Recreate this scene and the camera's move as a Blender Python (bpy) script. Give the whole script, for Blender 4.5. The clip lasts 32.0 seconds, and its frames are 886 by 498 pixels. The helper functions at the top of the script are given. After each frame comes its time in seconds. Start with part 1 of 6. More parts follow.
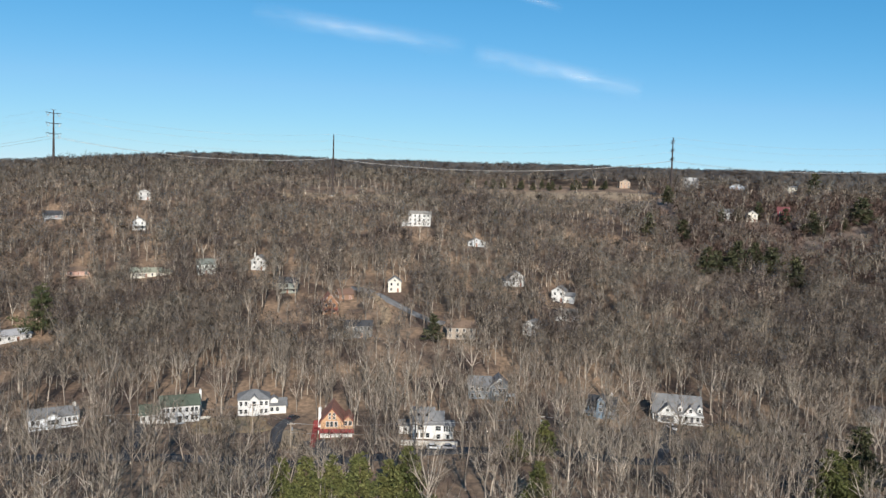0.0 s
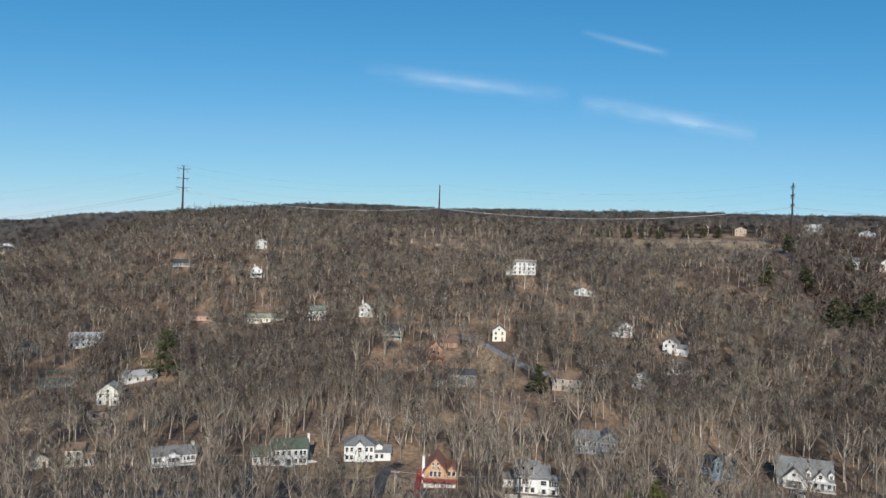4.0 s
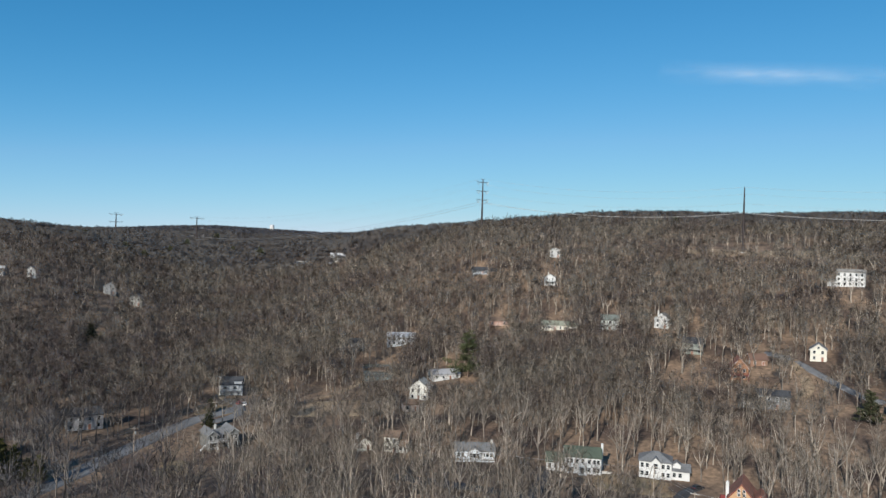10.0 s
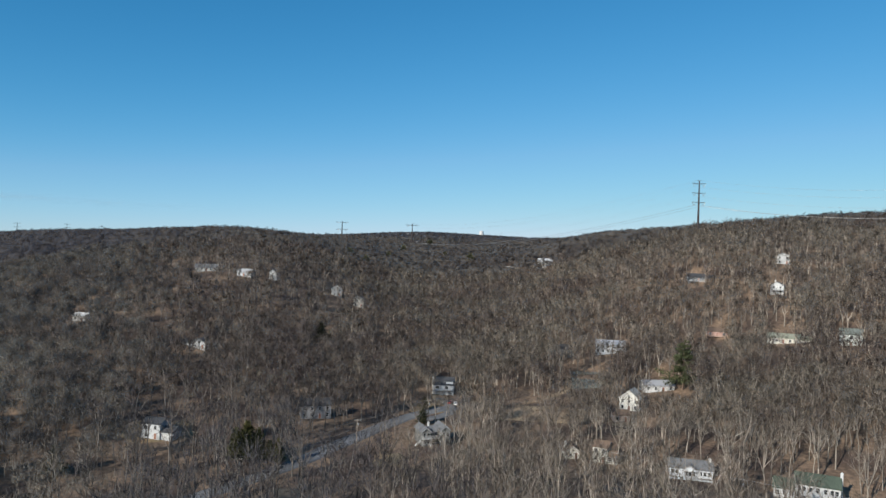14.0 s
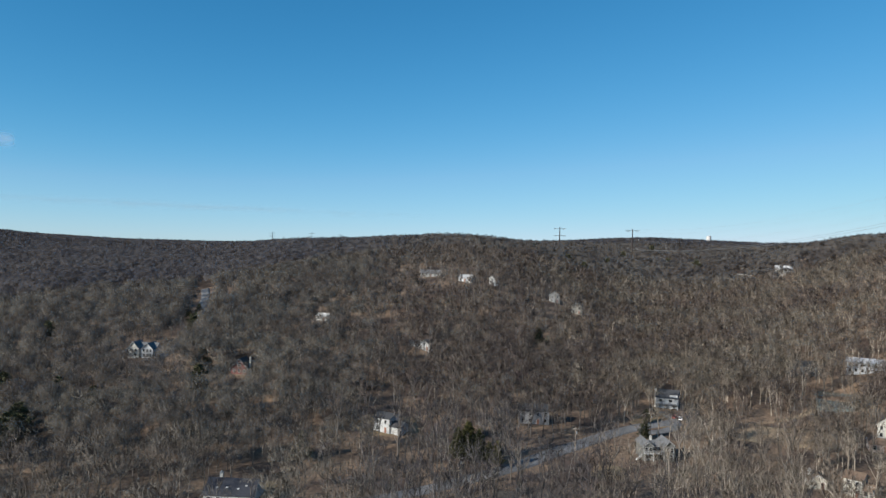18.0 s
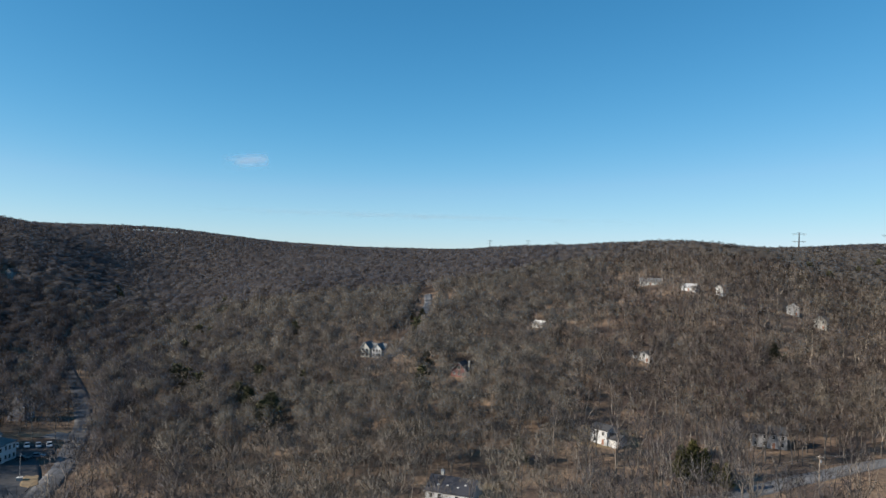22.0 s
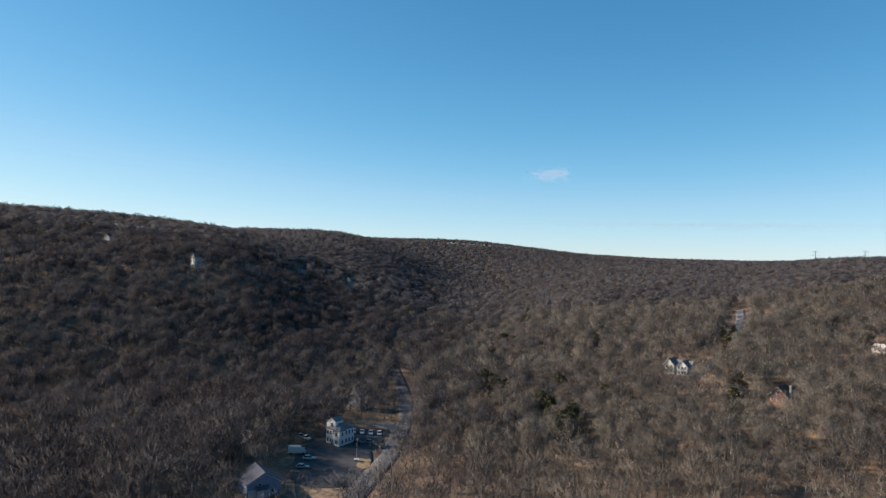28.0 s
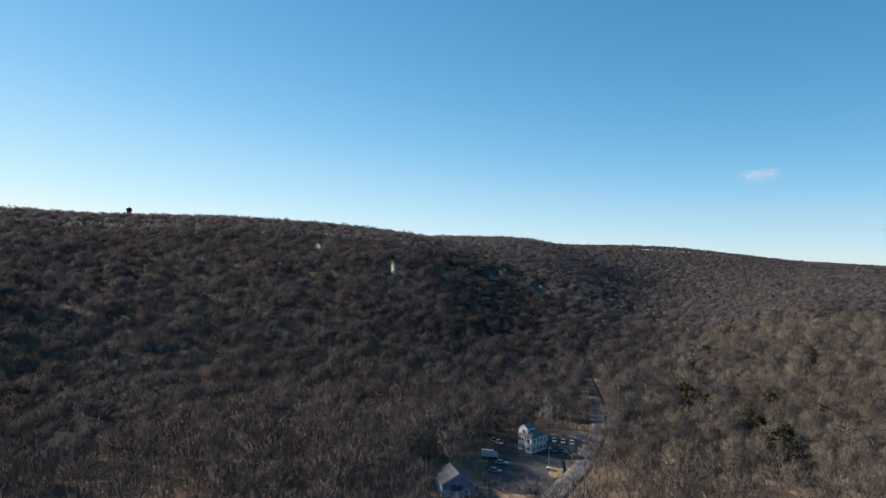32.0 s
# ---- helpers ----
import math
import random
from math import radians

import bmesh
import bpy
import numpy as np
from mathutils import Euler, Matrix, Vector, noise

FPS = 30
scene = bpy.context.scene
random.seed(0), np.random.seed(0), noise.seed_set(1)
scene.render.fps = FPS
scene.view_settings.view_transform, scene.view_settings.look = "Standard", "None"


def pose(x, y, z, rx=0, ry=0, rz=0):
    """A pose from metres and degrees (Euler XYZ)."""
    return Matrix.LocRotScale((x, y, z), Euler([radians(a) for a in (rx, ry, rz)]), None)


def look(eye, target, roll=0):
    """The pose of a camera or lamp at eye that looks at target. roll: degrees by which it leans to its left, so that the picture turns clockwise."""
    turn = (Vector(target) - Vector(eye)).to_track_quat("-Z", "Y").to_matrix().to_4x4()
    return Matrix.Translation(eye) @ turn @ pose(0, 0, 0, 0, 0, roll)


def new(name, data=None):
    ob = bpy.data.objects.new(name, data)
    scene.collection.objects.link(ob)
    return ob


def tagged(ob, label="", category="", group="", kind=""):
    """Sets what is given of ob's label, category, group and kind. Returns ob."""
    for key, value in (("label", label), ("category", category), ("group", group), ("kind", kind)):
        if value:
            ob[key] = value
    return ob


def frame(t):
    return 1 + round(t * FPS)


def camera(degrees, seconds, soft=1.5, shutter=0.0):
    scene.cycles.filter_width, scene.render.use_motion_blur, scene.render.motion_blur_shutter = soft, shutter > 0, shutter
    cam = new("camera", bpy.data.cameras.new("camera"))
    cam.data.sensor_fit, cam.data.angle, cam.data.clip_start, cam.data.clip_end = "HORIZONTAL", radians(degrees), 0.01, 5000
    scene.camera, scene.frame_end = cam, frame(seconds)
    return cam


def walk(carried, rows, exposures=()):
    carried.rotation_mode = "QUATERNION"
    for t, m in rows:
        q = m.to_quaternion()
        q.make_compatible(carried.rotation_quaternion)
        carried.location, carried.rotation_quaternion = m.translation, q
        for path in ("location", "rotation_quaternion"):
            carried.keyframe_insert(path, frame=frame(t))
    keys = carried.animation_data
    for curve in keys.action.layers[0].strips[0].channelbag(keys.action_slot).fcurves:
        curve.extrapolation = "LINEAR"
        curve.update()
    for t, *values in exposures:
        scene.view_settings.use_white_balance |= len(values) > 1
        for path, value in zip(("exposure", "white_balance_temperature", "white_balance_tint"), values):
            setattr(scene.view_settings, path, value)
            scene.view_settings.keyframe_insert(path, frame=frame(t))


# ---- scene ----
# ---- the camera: it hangs still in the air and turns slowly to its left ----
cam = camera(64.05, 32.0, soft=1.42)
TURN = ((0.0, 0.10, -3.23, -1.82),
        (0.5, 1.22, -2.55, -1.83),
        (1.0, 2.34, -1.83, -1.82),
        (1.5, 3.40, -1.09, -1.82),
        (2.0, 4.39, -0.40, -1.81),
        (2.5, 5.39, -0.06, -1.81),
        (4.5, 10.22, 0.52, -1.81),
        (5.0, 12.36, 0.50, -1.78),
        (6.0, 16.51, 0.46, -1.81),
        (7.0, 20.43, 0.42, -1.79),
        (8.0, 24.31, 0.40, -1.76),
        (9.0, 28.14, 0.39, -1.77),
        (10.0, 31.91, 0.37, -1.77),
        (11.0, 35.96, 0.37, -1.80),
        (12.0, 40.13, 0.35, -1.81),
        (13.0, 44.29, 0.31, -1.83),
        (14.0, 48.59, 0.28, -1.85),
        (14.5, 50.78, 0.27, -1.84),
        (16.5, 59.57, 0.24, -1.82),
        (17.0, 61.75, 0.26, -1.82),
        (18.0, 66.07, 0.24, -1.79),
        (19.0, 70.40, 0.25, -1.82),
        (20.0, 74.80, 0.27, -1.80),
        (21.0, 79.15, 0.30, -1.78),
        (22.0, 83.41, 0.30, -1.78),
        (23.0, 87.39, 0.32, -1.79),
        (24.0, 91.37, 0.34, -1.78),
        (25.0, 95.40, 0.35, -1.79),
        (25.5, 97.41, 0.37, -1.80),
        (27.5, 105.40, 0.47, -1.79),
        (28.0, 107.38, 0.50, -1.80),
        (29.0, 111.25, 0.55, -1.82),
        (30.0, 115.06, 0.57, -1.82),
        (31.0, 118.92, 0.59, -1.82),
        (32.0, 122.78, 0.58, -1.79))
walk(cam, [(t, pose(0, 0, 75, 90 + pitch, roll, yaw)) for t, yaw, pitch, roll in TURN],
     exposures=[(0, 0.47, 6450, 11), (2, 0.33, 6400, 10), (7, 0.23, 6200, 10), (14, 0.23, 6200, 9), (20, 0.41, 6500, 10), (26, 0.64, 7250, 16), (32, 0.71, 7500, 18)])

# ---- light: a low winter sun behind the camera's first view, clear sky ----
SUN_BEARING, SUN_HEIGHT = 189.0, 25.0
world = bpy.data.worlds.new("sky")
scene.world = world
world.use_nodes = True
wn, wl = world.node_tree.nodes, world.node_tree.links
sky = wn.new("ShaderNodeTexSky")
sky.sky_type, sky.sun_disc = "NISHITA", False
sky.sun_elevation, sky.sun_rotation = radians(SUN_HEIGHT), radians(360 - SUN_BEARING)
sky.altitude, sky.air_density, sky.dust_density, sky.ozone_density = 200, 0.65, 0.1, 1.6
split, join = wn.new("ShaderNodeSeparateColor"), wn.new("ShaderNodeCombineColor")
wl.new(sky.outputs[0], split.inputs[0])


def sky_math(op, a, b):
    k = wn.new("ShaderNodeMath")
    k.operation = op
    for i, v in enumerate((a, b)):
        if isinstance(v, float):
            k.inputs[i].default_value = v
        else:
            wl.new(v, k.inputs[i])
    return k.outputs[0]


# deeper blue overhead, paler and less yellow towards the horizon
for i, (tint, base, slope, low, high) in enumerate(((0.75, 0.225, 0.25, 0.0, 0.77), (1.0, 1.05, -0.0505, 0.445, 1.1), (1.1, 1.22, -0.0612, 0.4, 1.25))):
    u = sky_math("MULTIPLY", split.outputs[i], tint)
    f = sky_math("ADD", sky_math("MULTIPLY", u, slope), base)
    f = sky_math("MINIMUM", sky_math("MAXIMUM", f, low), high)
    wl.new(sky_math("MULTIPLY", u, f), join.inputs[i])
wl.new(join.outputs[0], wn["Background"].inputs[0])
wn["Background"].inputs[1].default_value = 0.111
sun = new("sun", bpy.data.lights.new("sun", "SUN"))
sun.data.energy, sun.data.angle, sun.data.color = 5.0, radians(0.53), (1.0, 0.93, 0.82)
sun.matrix_world = look((0, 0, 300), (300 * math.sin(radians(SUN_BEARING)), -300 * math.cos(radians(SUN_BEARING)),
                                      300 - 300 * math.tan(radians(SUN_HEIGHT))))

# ---- relief of the land: ground height along spokes of the compass ----
EYE = 75.0          # the camera's height over the valley floor
RING = (0, 260, 370, 470, 580, 800, 1400, 2600, 4900)
SPOKES = {}


def spoke(az, *heights):
    """Ground heights over the valley floor at the rings' distances, towards one bearing (degrees, left of north)."""
    SPOKES[az] = (0,) + heights


spoke(-75, 0, 22, 48, 70, 95, 110, 110, 110)
spoke(-45, 0, 20, 46, 72, 102, 130, 118, 120)
spoke(-20, 0, 20, 44, 82, 112, 143, 120, 120)
spoke(0, 0, 26, 60, 84, 114, 145, 120, 120)
spoke(10, -1, 24, 54, 82, 114, 142, 120, 120)
spoke(20, -1, 18, 50, 82, 114, 126, 115, 120)
spoke(29, -1, 12, 41, 83, 100, 94, 110, 120)
spoke(36, -1, 8, 26, 50, 90, 102, 115, 120)
spoke(42, -1, 5, 19, 32, 63, 90, 122, 120)
spoke(51, -1, 4, 16, 30, 52, 90, 130, 120)
spoke(62, -1, 8, 32, 55, 80, 86, 90, 110)
spoke(70, -2, 13, 35, 52, 77, 85, 80, 100)
spoke(78, -2, 13, 28, 40, 58, 76, 80, 90)
spoke(85, -2, 12, 22, 28, 38, 54, 70, 88)
spoke(95, -2, 6, 13, 18, 25, 36, 70, 112)
spoke(105, -2, -1, 0, 2, 4, 14, 116, 145)
spoke(115, -1, 0, 7, 18, 46, 95, 116, 145)
spoke(125, -1, 2, 26, 56, 85, 99, 120, 140)
spoke(138, -1, 6, 34, 62, 97, 104, 120, 140)
spoke(155, 2, 16, 40, 62, 96, 102, 110, 130)
# unseen hill to the south, added to throw shade on the near valley woods
spoke(172, 30, 62, 82, 95, 105, 108, 112, 130)
spoke(200, 40, 72, 90, 100, 108, 108, 110, 120)
spoke(250, 0, 0, 5, 15, 40, 80, 100, 110)


def cubic(a, b, c, d, u):
    return b + 0.5 * u * (c - a + u * (2 * a - 5 * b + 4 * c - d + u * (3 * (b - c) + d - a)))


def ground(x, y):
    """Height of the ground at x, y (numbers or arrays): smooth between the spokes, with low swells and hollows."""
    x, y = np.asarray(x, float), np.asarray(y, float)
    r = np.clip(np.hypot(x, y), 0, 4899)
    az = (np.degrees(np.arctan2(-x, y)) + 75) % 360 - 75
    keys = sorted(SPOKES)
    n, ring = len(keys), np.array(RING, float)
    table = np.array([SPOKES[k] for k in keys], float)
    edge = np.array([keys[-1] - 360] + keys + [keys[0] + 360], float)
    k = np.clip(np.searchsorted(edge, az, "right") - 1, 0, n)
    w = (az - edge[k]) / (edge[k + 1] - edge[k])
    j = np.clip(np.searchsorted(ring, r, "right") - 1, 0, len(ring) - 2)
    u = (r - ring[j]) / (ring[j + 1] - ring[j])
    last = len(ring) - 1

    def column(i):
        row = table[i % n]
        a, b, c, d = (np.take_along_axis(row, np.clip(j + s, 0, last)[..., None], -1)[..., 0] for s in (-1, 0, 1, 2))
        return b * (1 - u) + c * u + 0.35 * (cubic(a, b, c, d, u) - (b * (1 - u) + c * u))
    z = cubic(column(k - 2), column(k - 1), column(k), column(k + 1), w)
    swell = np.sin(x / 61 + 1.3 * np.sin(y / 83)) * np.sin(y / 57 + 1.1 * np.sin(x / 71 + 2))
    fine = np.sin(x / 19 + 2 * np.sin(y / 31)) * np.sin(y / 23 + 2 * np.sin(x / 37))
    amp = np.clip((r - 200) / 200, 0, 1)
    return z + amp * (1.6 * swell + 0.5 * fine)


# ---- materials ----
def material(name, colour, rough=0.8, metal=0.0, spread=0.15, grain=1.0, bump=0.0, random_by="", second=None, patch=40.0, thin=False, vary_by=0.4, cover=1.0, let=0.0):
    """Colour with fine grain, broad patches (a second colour) and, for repeats, a shift by object or by island."""
    m = bpy.data.materials.new(name)
    m.use_nodes = True
    n, l = m.node_tree.nodes, m.node_tree.links
    b = n["Principled BSDF"]
    b.inputs["Roughness"].default_value, b.inputs["Metallic"].default_value = rough, metal
    where = n.new("ShaderNodeTexCoord").outputs["Object"]
    fine = n.new("ShaderNodeTexNoise")
    fine.inputs["Scale"].default_value, fine.inputs["Detail"].default_value = grain, 5
    l.new(where, fine.inputs["Vector"])
    broad = n.new("ShaderNodeTexNoise")
    broad.inputs["Scale"].default_value, broad.inputs["Detail"].default_value = 1.0 / patch, 4
    l.new(where, broad.inputs["Vector"])
    mix = n.new("ShaderNodeMix")
    mix.data_type = "RGBA"
    mix.inputs[6].default_value = (*colour, 1)
    mix.inputs[7].default_value = (*(second or [c * 0.8 for c in colour]), 1)
    ramp = n.new("ShaderNodeMapRange")
    ramp.inputs[1].default_value, ramp.inputs[2].default_value = 0.4, 0.62
    l.new(broad.outputs[0], ramp.inputs[0])
    l.new(ramp.outputs[0], mix.inputs[0])
    shade = n.new("ShaderNodeHueSaturation")
    l.new(mix.outputs[2], shade.inputs["Color"])
    value = n.new("ShaderNodeMapRange")
    value.inputs[1].default_value, value.inputs[2].default_value = 0.3, 0.7
    value.inputs[3].default_value, value.inputs[4].default_value = 1 - spread, 1 + spread
    l.new(fine.outputs[0], value.inputs[0])
    out = value.outputs[0]
    if random_by:
        if random_by == "island":
            pick = n.new("ShaderNodeNewGeometry").outputs["Random Per Island"]
        else:
            pick = n.new("ShaderNodeObjectInfo").outputs["Random"]
        vary = n.new("ShaderNodeMapRange")
        vary.inputs[3].default_value, vary.inputs[4].default_value = 1 - vary_by, 1 + vary_by
        l.new(pick, vary.inputs[0])
        times = n.new("ShaderNodeMath")
        times.operation = "MULTIPLY"
        l.new(out, times.inputs[0])
        l.new(vary.outputs[0], times.inputs[1])
        out = times.outputs[0]
    l.new(out, shade.inputs["Value"])
    l.new(shade.outputs[0], b.inputs["Base Color"])
    if thin:
        # a spray of twigs is partly open
        b.inputs["Specular IOR Level"].default_value, surface = 0.1, b.outputs[0]
        if let:
            shine, both = n.new("ShaderNodeBsdfTranslucent"), n.new("ShaderNodeMixShader")
            both.inputs[0].default_value = let
            l.new(shade.outputs[0], shine.inputs[0])
            l.new(b.outputs[0], both.inputs[1])
            l.new(shine.outputs[0], both.inputs[2])
            surface = both.outputs[0]
        if cover < 1:
            gaps, see = n.new("ShaderNodeTexNoise"), n.new("ShaderNodeMapRange")
            gaps.inputs["Scale"].default_value, gaps.inputs["Detail"].default_value = 1.1, 3
            l.new(where, gaps.inputs["Vector"])
            see.inputs[1].default_value, see.inputs[2].default_value = 0.36, 0.62
            see.inputs[3].default_value, see.inputs[4].default_value = cover * 0.65, min(1.0, cover * 1.35)
            l.new(gaps.outputs[0], see.inputs[0])
            clear, open_mix = n.new("ShaderNodeBsdfTransparent"), n.new("ShaderNodeMixShader")
            l.new(see.outputs[0], open_mix.inputs[0])
            l.new(clear.outputs[0], open_mix.inputs[1])
            l.new(surface, open_mix.inputs[2])
            surface = open_mix.outputs[0]
        l.new(surface, n["Material Output"].inputs[0])
    if bump:
        relief = n.new("ShaderNodeBump")
        relief.inputs["Strength"].default_value, relief.inputs["Distance"].default_value = 0.8, bump
        l.new(fine.outputs[0], relief.inputs["Height"])
        l.new(relief.outputs[0], b.inputs["Normal"])
    return m


LITTER = material("leaf_litter", (0.212, 0.143, 0.092), 0.95, spread=0.45, grain=0.55, bump=0.25, second=(0.078, 0.051, 0.037), patch=18)
BARK = material("bark", (0.345, 0.295, 0.240), 0.9, spread=0.35, grain=0.22, random_by="island", second=(0.19, 0.158, 0.130), patch=30, vary_by=0.5)
TWIG = material("twigs", (0.170, 0.146, 0.116), 0.9, spread=0.4, grain=0.17, random_by="island", second=(0.090, 0.070, 0.062), patch=38, thin=True, vary_by=0.3)
# darker copy of TWIG: darkening at the view's left edge put into the colour
DIMTWIG = material("dimmed_twigs", (0.128, 0.108, 0.095), 0.9, spread=0.35, grain=0.17, random_by="island", second=(0.078, 0.060, 0.058), patch=34, thin=True, vary_by=0.3)
# darker, cooler copies of the twigs: back-lit shade put into the colour
SHADETWIG = material("shaded_twigs", (0.096, 0.091, 0.095), 0.9, spread=0.22, grain=0.2, random_by="island", second=(0.074, 0.065, 0.068), patch=32, thin=True, vary_by=0.15)
SHADEHAZE = material("shaded_fine_twigs", (0.092, 0.088, 0.094), 0.9, spread=0.16, grain=0.15, random_by="island", second=(0.074, 0.066, 0.069), patch=32, thin=True, vary_by=0.06, cover=0.22, let=0.4)
VALETWIG = material("vale_twigs", (0.188, 0.172, 0.147), 0.9, spread=0.25, grain=0.17, random_by="island", second=(0.136, 0.120, 0.108), patch=38, thin=True, vary_by=0.16)
VALEHAZE = material("vale_fine_twigs", (0.182, 0.168, 0.147), 0.9, spread=0.16, grain=0.15, random_by="island", second=(0.136, 0.121, 0.110), patch=38, thin=True, vary_by=0.06, cover=0.2, let=0.4)
HAZE = material("fine_twigs", (0.168, 0.147, 0.121), 0.9, spread=0.2, grain=0.15, random_by="island", second=(0.114, 0.092, 0.080), patch=38, thin=True, vary_by=0.1, cover=0.18, let=0.06)
# far twigs cooled towards blue: distance haze put into the base colour
HAZEDTWIG = material("hazed_far_twigs", (0.122, 0.114, 0.115), 0.9, spread=0.14, grain=0.1, random_by="island", second=(0.094, 0.088, 0.094), patch=70, thin=True, vary_by=0.06, cover=0.42, let=0.3)
# lighter copy for far woods on the front-lit side: sunlight put into the colour
FRONTLITTWIG = material("front_lit_far_twigs", (0.172, 0.154, 0.136), 0.9, spread=0.16, grain=0.12, random_by="island", second=(0.118, 0.103, 0.095), patch=50, thin=True, vary_by=0.1, cover=0.42, let=0.3)
NEARTWIG = material("near_twigs", (0.250, 0.216, 0.174), 0.9, spread=0.28, grain=0.2, random_by="island", second=(0.150, 0.120, 0.098), patch=32, thin=True, vary_by=0.25)
BRUSH = material("brush_twigs", (0.140, 0.098, 0.078), 0.9, spread=0.3, grain=0.5, random_by="island", second=(0.090, 0.058, 0.048), patch=22, thin=True, vary_by=0.4)
# darker copy of BARK: the shade on back-lit trunks put into its colour
SHADEBARK = material("shaded_bark", (0.205, 0.180, 0.155), 0.9, spread=0.3, grain=0.22, random_by="island", second=(0.13, 0.110, 0.096), patch=30, vary_by=0.4)
TRUNK = material("trunk_bark", (0.36, 0.31, 0.255), 0.9, spread=0.3, grain=0.8, random_by="object", vary_by=0.5)
BROOM = material("crown_twigs", (0.245, 0.212, 0.172), 0.9, spread=0.25, grain=0.3, random_by="object", thin=True, vary_by=0.35)
NEEDLE = material("pine_needles", (0.046, 0.050, 0.029), 0.7, spread=0.4, grain=0.9, random_by="island", second=(0.066, 0.066, 0.033), patch=6, thin=True)
OLIVE = material("olive_needles", (0.078, 0.088, 0.033), 0.7, spread=0.4, grain=0.9, random_by="island", second=(0.110, 0.108, 0.042), patch=5, thin=True)
PINEBARK = material("pine_bark", (0.16, 0.11, 0.085), 0.9, spread=0.25, grain=2)
GRASS = material("winter_grass", (0.215, 0.165, 0.095), 0.95, spread=0.25, grain=0.7, bump=0.1, second=(0.235, 0.155, 0.085), patch=8)
SCRUB = material("dry_scrub", (0.281, 0.211, 0.133), 0.95, spread=0.3, grain=0.5, bump=0.2, second=(0.218, 0.148, 0.094), patch=14)
ROCKY = material("rocky_scrub", (0.125, 0.086, 0.066), 0.95, spread=0.5, grain=0.35, bump=0.4, second=(0.15, 0.118, 0.098), patch=10)
ASPHALT = material("asphalt", (0.055, 0.055, 0.058), 0.85, spread=0.25, grain=0.8, second=(0.038, 0.038, 0.041), patch=7)
# darker copy of the worn road: tree shadow put into its colour
SHADEDROAD = material("shade_grey_asphalt", (0.105, 0.106, 0.112), 0.85, spread=0.2, grain=0.6, second=(0.075, 0.075, 0.08), patch=9)
OLDROAD = material("worn_road", (0.175, 0.175, 0.178), 0.85, spread=0.15, grain=0.6, second=(0.13, 0.13, 0.132), patch=9)
LINE = material("road_paint", (0.6, 0.6, 0.56), 0.7)
STEEL = material("weathered_steel", (0.034, 0.024, 0.022), 0.75, metal=0.0, spread=0.3, grain=0.3)
GREYSTEEL = material("galvanised_steel", (0.3, 0.31, 0.32), 0.5, metal=0.6)
WIRE = material("conductor", (0.36, 0.36, 0.355), 0.45, metal=0.3)
GLASS = material("window_glass", (0.02, 0.025, 0.03), 0.08)
WOODPOLE = material("pole_wood", (0.34, 0.28, 0.22), 0.9, spread=0.2, grain=3)
STONE = material("pale_stone", (0.5, 0.48, 0.44), 0.9, spread=0.25, grain=2, bump=0.04)
RUBBER = material("tyre_rubber", (0.02, 0.02, 0.02), 0.8)
CHROME = material("wheel_metal", (0.5, 0.5, 0.52), 0.35, metal=0.9)
LAMPGLASS = material("lamp_lens", (0.75, 0.75, 0.72), 0.15)
PAINTS = {}


def paint(r, g, b, rough=0.7, spread=0.06):
    key = (r, g, b, rough)
    if key not in PAINTS:
        PAINTS[key] = material("paint", (r, g, b), rough, spread=spread, grain=1.3, second=(r * 0.9, g * 0.9, b * 0.9), patch=3)
    return PAINTS[key]


def roofing(r, g, b):
    key = ("roof", r, g, b)
    if key not in PAINTS:
        PAINTS[key] = material("shingles", (r, g, b), 0.9, spread=0.2, grain=2.2, bump=0.02, second=(r * 0.75, g * 0.75, b * 0.75), patch=4)
    return PAINTS[key]


# ---- mesh helpers ----
def mesh_of(name, verts, tris, mats, normals=None):
    """A mesh from arrays of corners and triangles; normals, where given, round off the shading of a crown."""
    me = bpy.data.meshes.new(name)
    v, t = np.asarray(verts, np.float32).reshape(-1, 3), np.asarray(tris, np.int32).reshape(-1, 3)
    me.vertices.add(len(v))
    me.vertices.foreach_set("co", v.ravel())
    me.loops.add(t.size)
    me.loops.foreach_set("vertex_index", t.ravel())
    me.polygons.add(len(t))
    me.polygons.foreach_set("loop_start", np.arange(len(t), dtype=np.int32) * 3)
    for m in mats:
        me.materials.append(m)
    me.update(calc_edges=True)
    if normals is not None:
        me.attributes.new("custom_normal", "FLOAT_VECTOR", "POINT").data.foreach_set("vector", np.asarray(normals, np.float32).ravel())
        me.update()
    return me


def box(bm, x0, x1, y0, y1, z0, z1):
    v = [bm.verts.new(p) for p in ((x0, y0, z0), (x1, y0, z0), (x1, y1, z0), (x0, y1, z0), (x0, y0, z1), (x1, y0, z1), (x1, y1, z1), (x0, y1, z1))]
    for f in ((3, 2, 1, 0), (4, 5, 6, 7), (0, 1, 5, 4), (1, 2, 6, 5), (2, 3, 7, 6), (3, 0, 4, 7)):
        bm.faces.new([v[i] for i in f])
    return bm


def boxes(*dims):
    bm = bmesh.new()
    for d in dims:
        box(bm, *d)
    return bm


def prism(bm, outline, y0, y1):
    """An outline in x, z drawn out from y0 to y1."""
    a = [bm.verts.new((x, y0, z)) for x, z in outline]
    b = [bm.verts.new((x, y1, z)) for x, z in outline]
    n = len(a)
    bm.faces.new(a)
    bm.faces.new(b[::-1])
    for i in range(n):
        bm.faces.new((a[i], b[i], b[(i + 1) % n], a[(i + 1) % n]))
    return bm


